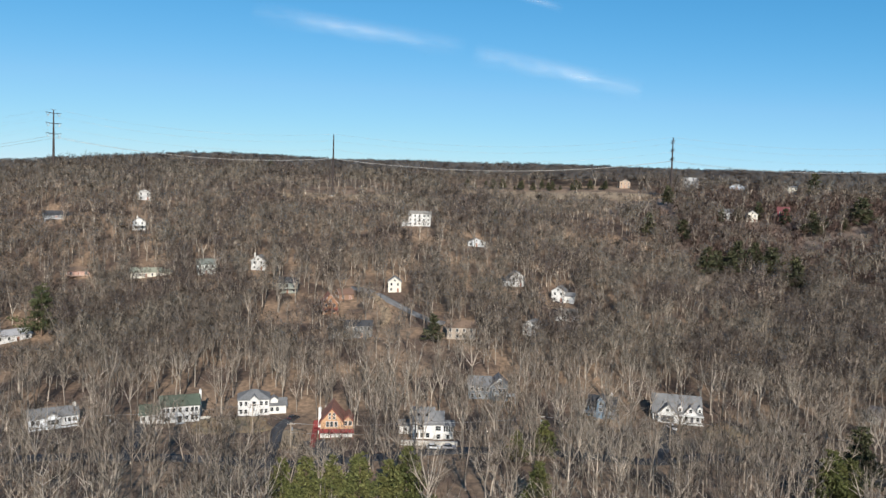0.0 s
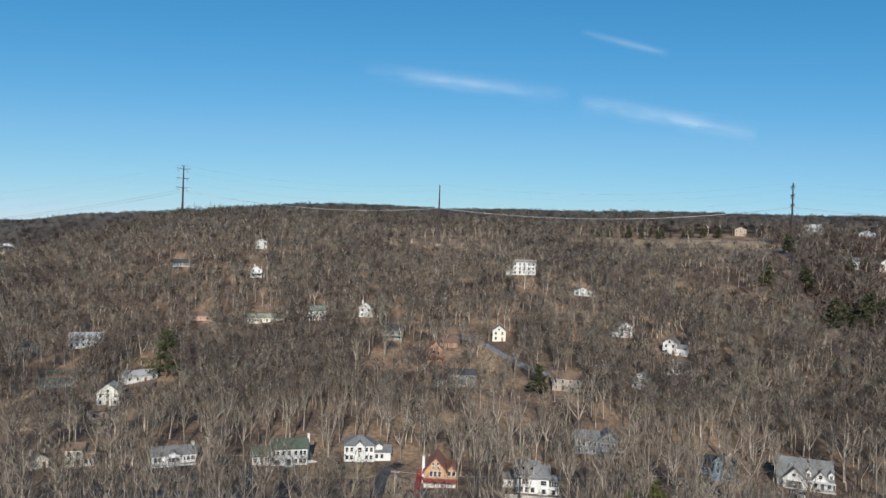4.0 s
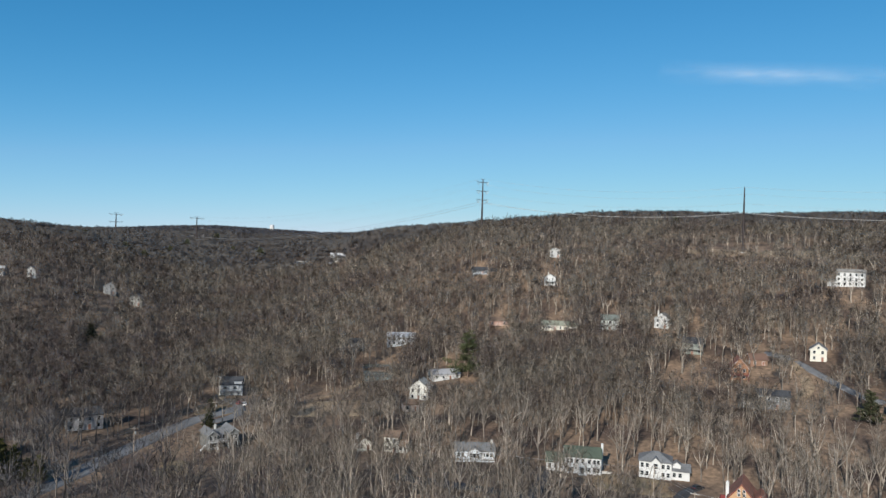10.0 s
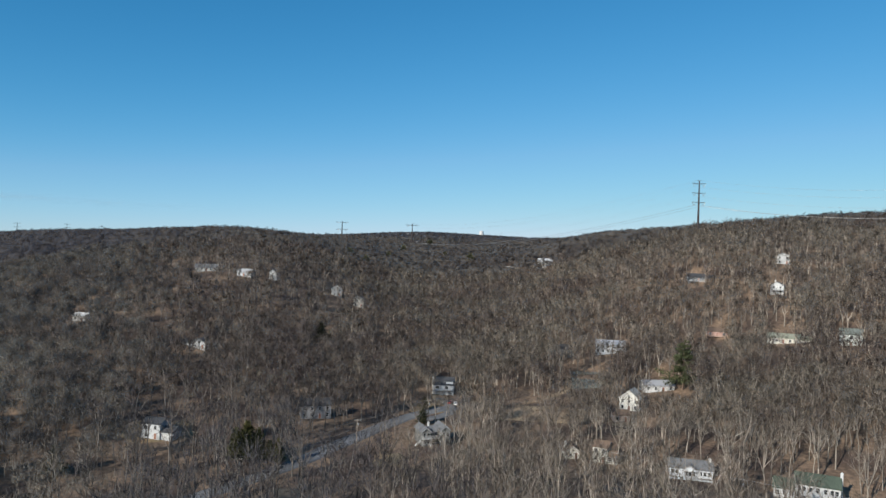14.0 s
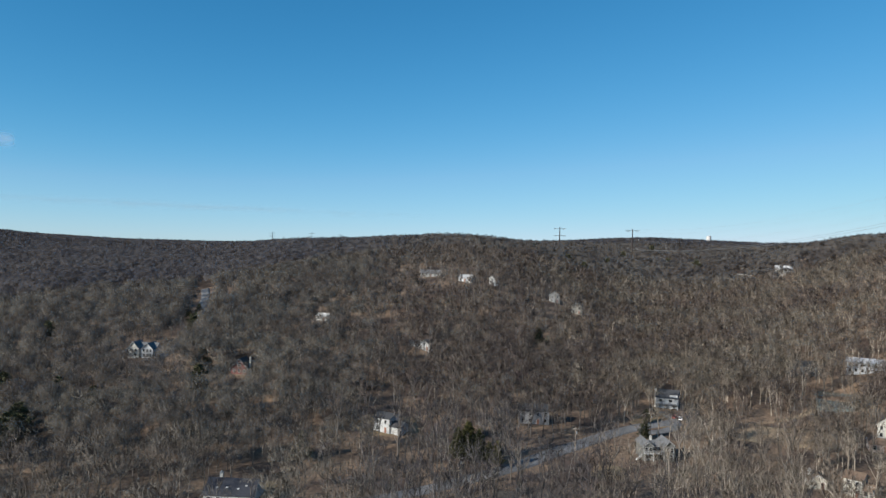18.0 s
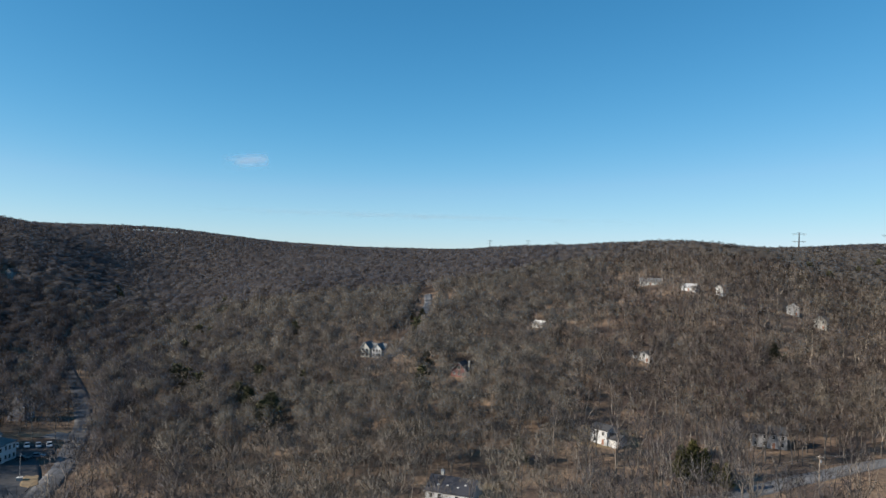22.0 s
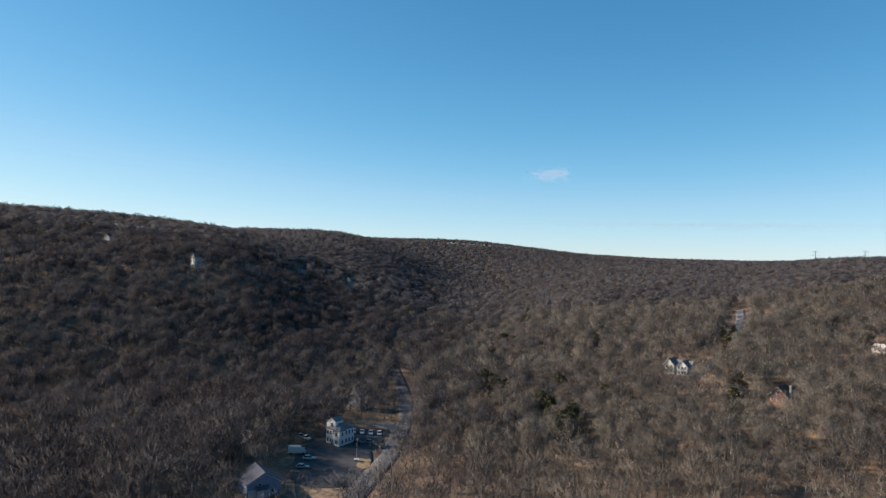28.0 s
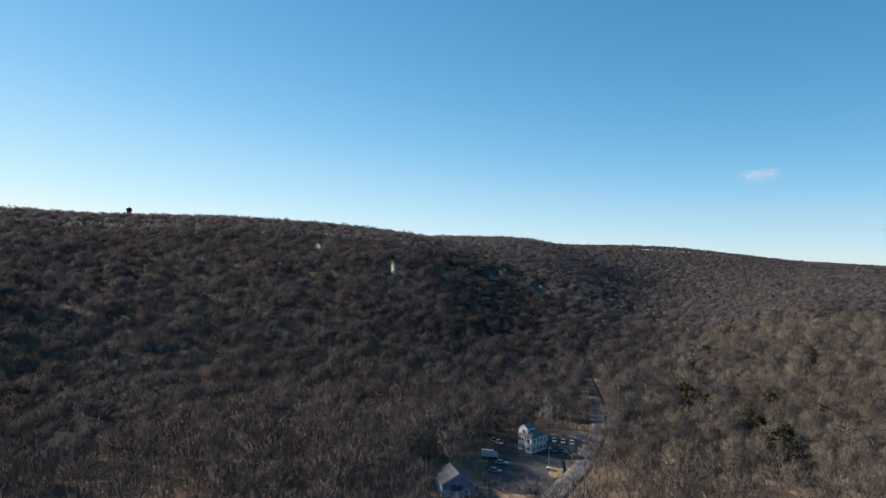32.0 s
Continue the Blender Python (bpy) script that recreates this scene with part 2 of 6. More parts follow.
def rod(bm, p, q, r0, r1, sides=8):
    p, q = Vector(p), Vector(q)
    t = (q - p).to_track_quat("Z", "Y").to_matrix()
    rings = []
    for c, r in ((p, r0), (q, r1)):
        rings.append([bm.verts.new(c + t @ Vector((r * math.cos(2 * math.pi * k / sides), r * math.sin(2 * math.pi * k / sides), 0))) for k in range(sides)])
    a, b = rings
    for k in range(sides):
        bm.faces.new((a[k], a[(k + 1) % sides], b[(k + 1) % sides], b[k]))
    bm.faces.new(a[::-1])
    bm.faces.new(b)
    return bm


def part(name, bm, mat, parent, label="", at=None):
    """Links a bmesh as one mesh object under a thing or a part."""
    bmesh.ops.recalc_face_normals(bm, faces=bm.faces)
    me = bpy.data.meshes.new(name)
    bm.to_mesh(me)
    bm.free()
    me.materials.append(mat)
    return link(name, me, parent, label, at)


def link(name, me, parent, label="", at=None):
    ob = new(name, me)
    ob.parent = parent
    if at is not None:
        ob.matrix_basis = at
    return tagged(ob, label) if label else ob


def thing(name, x, y, z, turn, label, category, group=""):
    ob = new(name)
    ob.matrix_world = pose(x, y, z, 0, 0, turn)
    return tagged(ob, label, category, group)


def bearing(x, y):
    return math.degrees(math.atan2(-x, y))


def height(x, y):
    return float(ground(x, y))


# ---- the ground: one sheet to the horizon ----
def land():
    az = np.concatenate([np.arange(-60, 165, 0.75), np.arange(165, 300, 3.0)])
    r = np.concatenate([[2.0, 60, 110], np.geomspace(140, 1500, 120), np.geomspace(1600, 4890, 24)])
    A, Rr = np.meshgrid(np.radians(az), r, indexing="ij")
    x, y = -np.sin(A) * Rr, np.cos(A) * Rr
    v = np.stack([x, y, ground(x, y)], -1).reshape(-1, 3)
    n, m = len(az), len(r)
    i, j = np.meshgrid(np.arange(n), np.arange(m - 1), indexing="ij")
    k = (i + 1) % n
    a, b, c, d = i * m + j, i * m + j + 1, k * m + j + 1, k * m + j
    t = np.concatenate([np.stack([a, b, c], -1).reshape(-1, 3), np.stack([a, c, d], -1).reshape(-1, 3)])
    hub = len(v)
    v = np.concatenate([v, [[0, 0, 0]]])
    t = np.concatenate([t, [[hub, q * m, ((q + 1) % n) * m] for q in range(n)]])
    me = mesh_of("ground", v, t, [LITTER, ROCKY])
    mid = v[t].mean(1)
    scrub = np.hypot((mid[:, 0] - 262) / 125, (mid[:, 1] - 500) / 145) + 0.15 * np.sin(mid[:, 0] / 17) * np.sin(mid[:, 1] / 23) < 1
    me.polygons.foreach_set("material_index", scrub.astype(np.int32))
    me.polygons.foreach_set("use_smooth", np.ones(len(t), bool))
    tagged(new("ground", me), "hilly woodland floor covered in brown fallen leaves", "ground", kind="structure")


land()

OPEN = []       # clearings: x, y, radius, share of trees left
STRIPS = []     # ways kept free of trees: points, half width


def ribbon(name, points, width, mat, label, category, lift=0.12, kind="structure", clear=2.5):
    """A strip of ground cover along a line, laid on the land, with an edge that goes into the ground."""
    pts = [Vector((*p, 0)) for p in points]
    line = []
    for a, b in zip(pts, pts[1:]):
        steps = max(2, int((b - a).length / 4))
        line += [a.lerp(b, s / steps) for s in range(steps)]
    line.append(pts[-1])
    for _ in range(3):
        line = [line[0]] + [(line[i - 1] + 2 * line[i] + line[i + 1]) / 4 for i in range(1, len(line) - 1)] + [line[-1]]
    verts, tris = [], []
    for i, p in enumerate(line):
        d = (line[min(i + 1, len(line) - 1)] - line[max(i - 1, 0)]).normalized()
        s = Vector((-d.y, d.x, 0)) * width / 2
        for k in (-1, -0.5, 0, 0.5, 1):
            q = p + s * k
            verts.append((q.x, q.y, height(q.x, q.y) + lift + 0.15 * (1 - abs(k)) * lift))
        for k in (-1, 1):
            q = p + s * k * 1.02
            verts.append((q.x, q.y, height(q.x, q.y) - 0.4))
    for i in range(len(line) - 1):
        a, b = i * 7, i * 7 + 7
        for u, w in ((5, 0), (0, 1), (1, 2), (2, 3), (3, 4), (4, 6)):
            tris += [(a + u, a + w, b + w), (a + u, b + w, b + u)]
    ob = new(name, mesh_of(name, verts, tris, [mat]))
    tagged(ob, label, category, kind=kind)
    if clear is not None:
        STRIPS.append((np.array([(p.x, p.y) for p in line]), width / 2 + clear))
    return ob


def patch(name, x, y, rx, ry, turn, mat, label, category, lift=0.08, keep=0.1, rough=0.18, clear=0.95):
    """A rounded, uneven patch of lawn or paving laid on the land."""
    n, rings = 40, 8
    c, s = math.cos(radians(turn)), math.sin(radians(turn))
    verts, tris = [(x, y, height(x, y) + lift)], []
    for k in range(1, rings + 2):
        for i in range(n):
            a = 2 * math.pi * i / n
            wob = 1 + rough * noise.noise((math.cos(a) * 1.5 + x, math.sin(a) * 1.5 + y, 3))
            f = min(k, rings) / rings * wob * (1.01 if k > rings else 1)
            # a box with rounded corners
            ca, sa = math.cos(a), math.sin(a)
            e = (abs(ca) ** 4 + abs(sa) ** 4) ** -0.25
            px, py = rx * f * e * ca, ry * f * e * sa
            qx, qy = x + c * px - s * py, y + s * px + c * py
            verts.append((qx, qy, height(qx, qy) + (lift if k <= rings else -0.4)))
    for i in range(n):
        j = (i + 1) % n
        tris.append((0, 1 + i, 1 + j))
        for k in range(rings):
            a, b = 1 + k * n, 1 + (k + 1) * n
            tris += [(a + i, b + i, b + j), (a + i, b + j, a + j)]
    OPEN.append((x, y, max(rx, ry) * clear, keep))
    return tagged(new(name, mesh_of(name, verts, tris, [mat])), label, category, kind="structure")


# ---- houses ----
WHITE = paint(0.55, 0.55, 0.537)
CREAM = paint(0.58, 0.55, 0.47)
PALEGREY = paint(0.46, 0.475, 0.485)
SHARED = {}


def shared(key, make, mat):
    if key not in SHARED:
        bm = make()
        bmesh.ops.recalc_face_normals(bm, faces=bm.faces)
        me = bpy.data.meshes.new(key[0])
        bm.to_mesh(me)
        bm.free()
        me.materials.append(mat)
        SHARED[key] = me
    return SHARED[key]


def window(home, x, y, z, w=1.0, h=1.4, turn=0, trim=None):
    """A framed sash window: casing, sill and cross bar, with its pane set back."""
    trim = trim or WHITE
    t = 0.12

    def casing():
        return boxes((-w / 2 - t, -w / 2, -0.07, 0.05, -t, h + t), (w / 2, w / 2 + t, -0.07, 0.05, -t, h + t),
                     (-w / 2, w / 2, -0.07, 0.05, h, h + t), (-w / 2 - 0.05, w / 2 + 0.05, -0.14, 0.05, -t, 0),
                     (-w / 2, w / 2, -0.05, 0.05, h * 0.48, h * 0.52))
    f = link("window", shared(("window", w, h, trim.name), casing, trim), home, at=pose(x, y, z, 0, 0, turn))
    link("pane", shared(("pane", w, h), lambda: boxes((-w / 2, w / 2, -0.02, 0.03, 0, h)), GLASS), f)
    return f


def door(home, x, y, z, w=1.0, h=2.1, turn=0, colour=None, garage=False):
    colour = colour or WHITE

    n = 4 if garage else 2
    leaf = link("garage_door" if garage else "door", shared(("door", w, h, colour.name), lambda: boxes((-w / 2, w / 2, -0.05, 0.05, 0, h)), colour), home, at=pose(x, y, z, 0, 0, turn))
    for k in range(n):
        link("panel", shared(("panel", w, h, n, colour.name), lambda: boxes((-w * 0.44, w * 0.44, -0.07, -0.04, 0, h * 0.7 / n)), colour), leaf, at=pose(0, 0, h * (0.05 + 0.95 * k / n)))
    t = 0.12
    link("casing", shared(("casing", w, h), lambda: prism(bmesh.new(), [(-w / 2 - t, 0), (-w / 2, 0), (-w / 2, h), (w / 2, h), (w / 2, 0), (w / 2 + t, 0), (w / 2 + t, h + t), (-w / 2 - t, h + t)], -0.08, 0.05), WHITE), leaf)
    return leaf


def block(home, x0, x1, y0, y1, z0, z1, rise, ridge, walls, roof, over=0.45, sink=2.6, thick=0.22, trim=None):
    """Walls with gables and a roof of two slabs with eaves; ridge 'side' runs along x, 'front' along y, 'hip' slopes on all sides, 'flat' on none."""
    bm = bmesh.new()
    xm, ym = (x0 + x1) / 2, (y0 + y1) / 2
    if ridge == "front":
        prism(bm, [(x0, z0 - sink), (x1, z0 - sink), (x1, z1), (xm, z1 + rise), (x0, z1)], y0, y1)
    elif ridge == "side":
        prism(bm, [(y0, z0 - sink), (y1, z0 - sink), (y1, z1), (ym, z1 + rise), (y0, z1)], x0, x1)
        for v in bm.verts:
            v.co = Vector((v.co.y, v.co.x, v.co.z))
    else:
        box(bm, x0, x1, y0, y1, z0 - sink, z1)
    part("wall", bm, walls, home)
    bm = bmesh.new()
    if ridge in ("front", "side"):
        half, a0, a1 = ((x1 - x0) / 2, y0, y1) if ridge == "front" else ((y1 - y0) / 2, x0, x1)
        mid = xm if ridge == "front" else ym
        drop = rise * over / half
        for s in (-1, 1):
            prism(bm, [(mid + s * (half + over), z1 - drop + 0.02), (mid, z1 + rise + 0.02), (mid, z1 + rise + thick + 0.06), (mid + s * (half + over), z1 - drop + thick)], a0 - over, a1 + over)
        if ridge == "side":
            for v in bm.verts:
                v.co = Vector((v.co.y, v.co.x, v.co.z))
        r = part("roof", bm, roof, home)
        # barge boards along the gable edges
        for e in (a0 - over, a1 + over):
            bm = bmesh.new()
            lo, pk = z1 - drop, z1 + rise
            prism(bm, [(mid - half - over, lo - 0.2), (mid, pk - 0.2), (mid + half + over, lo - 0.2), (mid + half + over, lo), (mid, pk), (mid - half - over, lo)], e - 0.03, e + 0.03)
            if ridge == "side":
                for v in bm.verts:
                    v.co = Vector((v.co.y, v.co.x, v.co.z))
            part("barge_board", bm, trim or WHITE, r)
    elif ridge == "hip":
        o, q = over, min(x1 - x0, y1 - y0) / 2
        base = [bm.verts.new(p) for p in ((x0 - o, y0 - o, z1), (x1 + o, y0 - o, z1), (x1 + o, y1 + o, z1), (x0 - o, y1 + o, z1))]
        low = [bm.verts.new(v.co - Vector((0, 0, 0.2))) for v in base]
        top = [bm.verts.new(p) for p in ((x0 + q, ym, z1 + rise), (x1 - q, ym, z1 + rise))]
        for f in ((base[0], base[1], top[1], top[0]), (base[1], base[2], top[1]), (base[2], base[3], top[0], top[1]), (base[3], base[0], top[0])):
            bm.faces.new(f)
        for i in range(4):
            bm.faces.new((low[i], low[(i + 1) % 4], base[(i + 1) % 4], base[i]))
        bm.faces.new(low[::-1])
        r = part("roof", bm, roof, home)
    else:
        box(bm, x0 - over, x1 + over, y0 - over, y1 + over, z1 + 0.01, z1 + 0.3)
        r = part("roof", bm, roof, home)
    return r


def chimney(home, x, y, z0, z1, s=0.9, mat=None):
    part("chimney", boxes((x - s / 2, x + s / 2, y - s / 2, y + s / 2, z0, z1), (x - s / 2 - 0.08, x + s / 2 + 0.08, y - s / 2 - 0.08, y + s / 2 + 0.08, z1, z1 + 0.18),
                          (x - s / 4, x + s / 4, y - s / 4, y + s / 4, z1 + 0.18, z1 + 0.5)), mat or STONE, home)


def rail(parent, x0, x1, y0, y1, z, mat, h=1.0):
    bm = bmesh.new()
    L = math.hypot(x1 - x0, y1 - y0)
    m = Vector((x1 - x0, y1 - y0, 0)) / L
    s = Vector((-m.y, m.x, 0)) * 0.04

    def bar(a, b, za, zb, k=1):
        p, q = Vector((x0, y0, 0)) + m * a, Vector((x0, y0, 0)) + m * b
        vs = [bm.verts.new(c + Vector((0, 0, zz))) for zz in (za, zb) for c in (p - s * k, q - s * k, q + s * k, p + s * k)]
        for f in ((3, 2, 1, 0), (4, 5, 6, 7), (0, 1, 5, 4), (1, 2, 6, 5), (2, 3, 7, 6), (3, 0, 4, 7)):
            bm.faces.new([vs[i] for i in f])
    bar(0, L, z + h - 0.1, z + h, 1.4)
    bar(0, L, z + 0.1, z + 0.18)
    k = 0.0
    while k < L:
        bar(k, k + 0.06, z + 0.18, z + h - 0.1, 0.6)
        k += 0.3
    part("railing", bm, mat, parent)


def deck(home, x0, x1, y0, z, depth, mat, foot=-3.0):
    d = part("deck", boxes((x0, x1, y0 - depth, y0 - 0.02, z - 0.25, z)), mat, home)
    n = max(2, int((x1 - x0) / 3) + 1)
    for i in range(n):
        x = x0 + 0.15 + (x1 - x0 - 0.3) * i / (n - 1)
        part("post", boxes((x - 0.09, x + 0.09, y0 - depth + 0.1, y0 - depth + 0.28, foot, z - 0.25)), mat, d)
    rail(d, x0, x1, y0 - depth + 0.05, y0 - depth + 0.05, z, mat)
    rail(d, x0 + 0.05, x0 + 0.05, y0 - depth, y0, z, mat)
    rail(d, x1 - 0.05, x1 - 0.05, y0 - depth, y0, z, mat)
    return d


def row(home, x0, x1, y, z, n, w=1.0, h=1.4, turn=0, skip=(), trim=None):
    for i in range(n):
        if i not in skip:
            t = (i + 0.5) / n
            if turn == 0:
                window(home, x0 + (x1 - x0) * t, y, z, w, h, 0, trim)
            else:
                window(home, y, x0 + (x1 - x0) * t, z, w, h, turn, trim)


def home_at(x, y, turn, label, w, d, front=14, category="house", keep=0.12, sunny=True):
    """An Empty at the middle of the house's front; local y runs into the house. Clears the plot, and a corridor towards
    the camera, of trees.
    """
    az = radians(bearing(x, y))
    back = Vector((-math.sin(az), math.cos(az), 0))
    OPEN.append((x + back.x * d / 2, y + back.y * d / 2, 0.58 * max(w, d) + 1.0, 0.0))
    reach = front * (2.6 if math.degrees(az) < 36 else 3.4)
    for k in range(1, int(reach / 6) + 1):
        share = keep * (0.5 + 1.3 * k * 6 / reach)
        OPEN.append((x - back.x * k * 6, y - back.y * k * 6, 0.45 * w + 0.5, min(share, 0.6)))
    if sunny and math.degrees(az) > 55:
        # the low sun reaches the house
        for k in (12, 20, 28, 36):
            OPEN.append((x - math.sin(radians(SUN_BEARING)) * k, y + math.cos(radians(SUN_BEARING)) * k, 0.5 * w + 1.0, 0.25))
    return thing("house", x, y, height(x, y), math.degrees(az) + turn, label, category)


def plain_house(x, y, turn, w, d, storeys, rise, ridge, walls, roof, label, n=3, sides=2, chim=None, front=14, entry=True, trim=None, wing=None, deck_z=None, deckmat=None, keep=0.3):
    """A simple house: one block, rows of windows, a door; a wing (side, width, height), a deck or a chimney if asked for."""
    hm = home_at(x, y, turn, label, w, d, front, keep=keep)
    h = 2.75 * storeys + 0.3
    block(hm, -w / 2, w / 2, 0, d, 0, h, rise, ridge, walls, roof, trim=trim)
    for s in range(storeys):
        z = 0.95 + 2.75 * s
        mid = n // 2 if (entry and s == 0) else -1
        row(hm, -w / 2, w / 2, -0.02, z, n, skip=(mid,), trim=trim)
        for k in range(sides):
            yy = d * (k + 0.5) / sides
            window(hm, -w / 2 - 0.02, yy, z, 0.9, 1.3, -90, trim)
            window(hm, w / 2 + 0.02, yy, z, 0.9, 1.3, 90, trim)
    if entry:
        door(hm, -w / 2 + w * (n // 2 + 0.5) / n, -0.02, 0.1, 1.0, 2.15, colour=paint(0.25, 0.12, 0.08))
    if ridge == "front" and rise > 2:
        window(hm, 0, -0.02, h + 0.2, 0.9, 1.0, 0, trim)
    if chim is not None:
        chimney(hm, chim, d * 0.45, h, h + rise + 0.9)
    if wing:
        side, ww, wh, wd = wing
        x0 = w / 2 if side > 0 else -w / 2 - ww
        block(hm, x0, x0 + ww, 0.6, 0.6 + wd, 0, wh, 1.5, "side", walls, roof, trim=trim)
        if wh < 3.6 and ww > 3.4:
            door(hm, x0 + ww / 2, 0.58, 0.05, min(ww - 0.8, 2.6), 2.15, garage=True)
        else:
            row(hm, x0, x0 + ww, 0.58, 1.0, 2)
    if deck_z is not None:
        deck(hm, -w / 2, w / 2, 0, deck_z, 2.6, deckmat or WOODPOLE)
    return hm

# ---- ways, lawns and yards ----
ribbon("road", [(-205, 60), (-211, 95), (-216, 115), (-222, 132), (-230, 150), (-236, 168), (-243, 187), (-247, 206), (-246, 225)], 7.5, OLDROAD,
       "worn pale grey asphalt road curving between bare trees", "road", clear=1.5)
ribbon("driveway", [(-240, 200), (-236, 208), (-240, 222), (-252, 229), (-262, 232)], 5, OLDROAD, "pale grey asphalt driveway up to a dark-roofed house", "driveway", clear=3)
ribbon("road", [(-150, -78), (-190, -88), (-221, -93), (-254, -97.5), (-279, -104.5), (-309, -111.5), (-345, -126), (-367, -135.5)], 7.4, SHADEDROAD, "grey two-lane valley road striped with tree shadows", "road", clear=1.5)
ribbon("driveway", [(-289, -107), (-291, -113), (-293, -119)], 9, OLDROAD, "pale gravel drive from a road into a parking lot", "driveway", lift=0.1, clear=1.0)
ribbon("road", [(-367, -135.5), (-407, -155), (-452, -177), (-520, -196), (-620, -212), (-736, -237), (-826, -268)], 7.0, SHADEDROAD, "grey valley road sunk between bare trees", "road", clear=-0.5)
ribbon("road", [(-400, 14), (-439, 32), (-476, 40), (-518, 45), (-572, 53), (-620, 60), (-690, 66)], 7, OLDROAD, "pale grey road running away through woods", "road", clear=5)
ribbon("road", [(-140, 196), (-100, 205), (-70, 206), (-44, 203), (-22, 210), (-2, 217), (14, 220), (41, 219), (66, 212), (90, 222), (110, 209), (140, 196), (175, 190)], 6, ASPHALT,
       "dark asphalt lane below a row of houses", "road", clear=1.0)
ribbon("driveway", [(84, 251), (77, 236), (68, 214)], 5, ASPHALT, "dark asphalt driveway down from a white house", "driveway", clear=2)
ribbon("driveway", [(-30, 209), (-37, 216), (-40, 226)], 7, ASPHALT, "dark asphalt parking place below an orange house", "driveway", clear=2)
ribbon("driveway", [(-50, 204), (-52, 224), (-55, 240), (-51, 250)], 4, ASPHALT, "dark asphalt driveway beside a white house", "driveway", clear=1.5)
ribbon("driveway", [(-92, 206), (-97, 222), (-101, 238)], 4.5, ASPHALT, "dark asphalt driveway beside a green-roofed house", "driveway", clear=1.5)
ribbon("lane", [(-239, 222), (-234, 236), (-232, 250), (-230, 264), (-229, 278), (-230, 292), (-240, 306)], 4.5, SCRUB, "tan earth lane climbing through bare trees", "lane", clear=1.0)
ribbon("driveway", [(-50, 388), (-44, 387), (-37, 383), (-29, 375), (-18, 362), (-8, 350), (2, 345)], 4.5, OLDROAD, "pale grey driveway curving across a wooded slope", "driveway", clear=2.0)
ribbon("driveway", [(-37, 383), (-30, 366), (-26, 350), (-30, 338)], 5.0, SCRUB, "bare tan yard track below an orange chalet", "driveway", clear=2.0)
patch("parking_lot", -236, -113, 30, 14.5, 24, ASPHALT, "dark asphalt parking lot in the shade of trees", "parking lot", lift=0.1, keep=0.0, rough=0.06, clear=0.45)
patch("parking_lot", -270, -117, 9, 9, 24, ASPHALT, "dark asphalt parking bays beside a white building", "parking lot", lift=0.14, keep=0.0, rough=0.06)
patch("dirt_yard", -293, -121, 4, 9, 30, SCRUB, "tan bare-earth strip behind parked cars", "yard", keep=0.15)
patch("lawn", -70, 238, 13, 9, 15, GRASS, "tan winter lawn on a slope before a white house", "lawn")
patch("lawn", -47, 226, 7, 10, 20, SCRUB, "bare tan slope beside an orange house", "lawn", rough=0.5)
patch("lawn", 98, 234, 9, 16, -25, GRASS, "olive-tan winter lawn beside a driveway", "lawn")
patch("lawn", -252, 216, 9, 8, 40, GRASS, "olive lawn below a dark-roofed house", "lawn")
patch("lawn", -205, 158, 6, 8, 50, GRASS, "dull green winter lawn beside a road", "lawn")
patch("lawn", -278, 101, 13, 10, 70, GRASS, "tan winter lawn round a small white house", "lawn")
patch("lawn", -212, 250, 22, 14, 38, SCRUB, "bare tan clearing below a blue-white house", "lawn", keep=0.25)
patch("lawn", 112, 620, 75, 26, -8, SCRUB, "tan grass clearing under power lines on a hilltop", "clearing", keep=0.02)
patch("lawn", 25, 646, 38, 16, 10, SCRUB, "tan grass clearing on a wooded hilltop", "clearing", keep=0.05)
patch("lawn", -80, 575, 55, 12, 8, SCRUB, "dry tan grass strip under power lines", "clearing", keep=0.2)
patch("lawn", -226, 37, 12, 10, 80, GRASS, "tan grass slope above a dark-roofed house", "lawn", keep=0.1)
patch("lawn", -237, -101.5, 6, 2.4, 20, GRASS, "yellowish grass verge between a road and a parking lot", "lawn", keep=0.0, lift=0.13, rough=0.5)
patch("mound", -196, 108, 7, 5, 60, SCRUB, "heap of bright tan earth beside a road", "mound", keep=0.0)
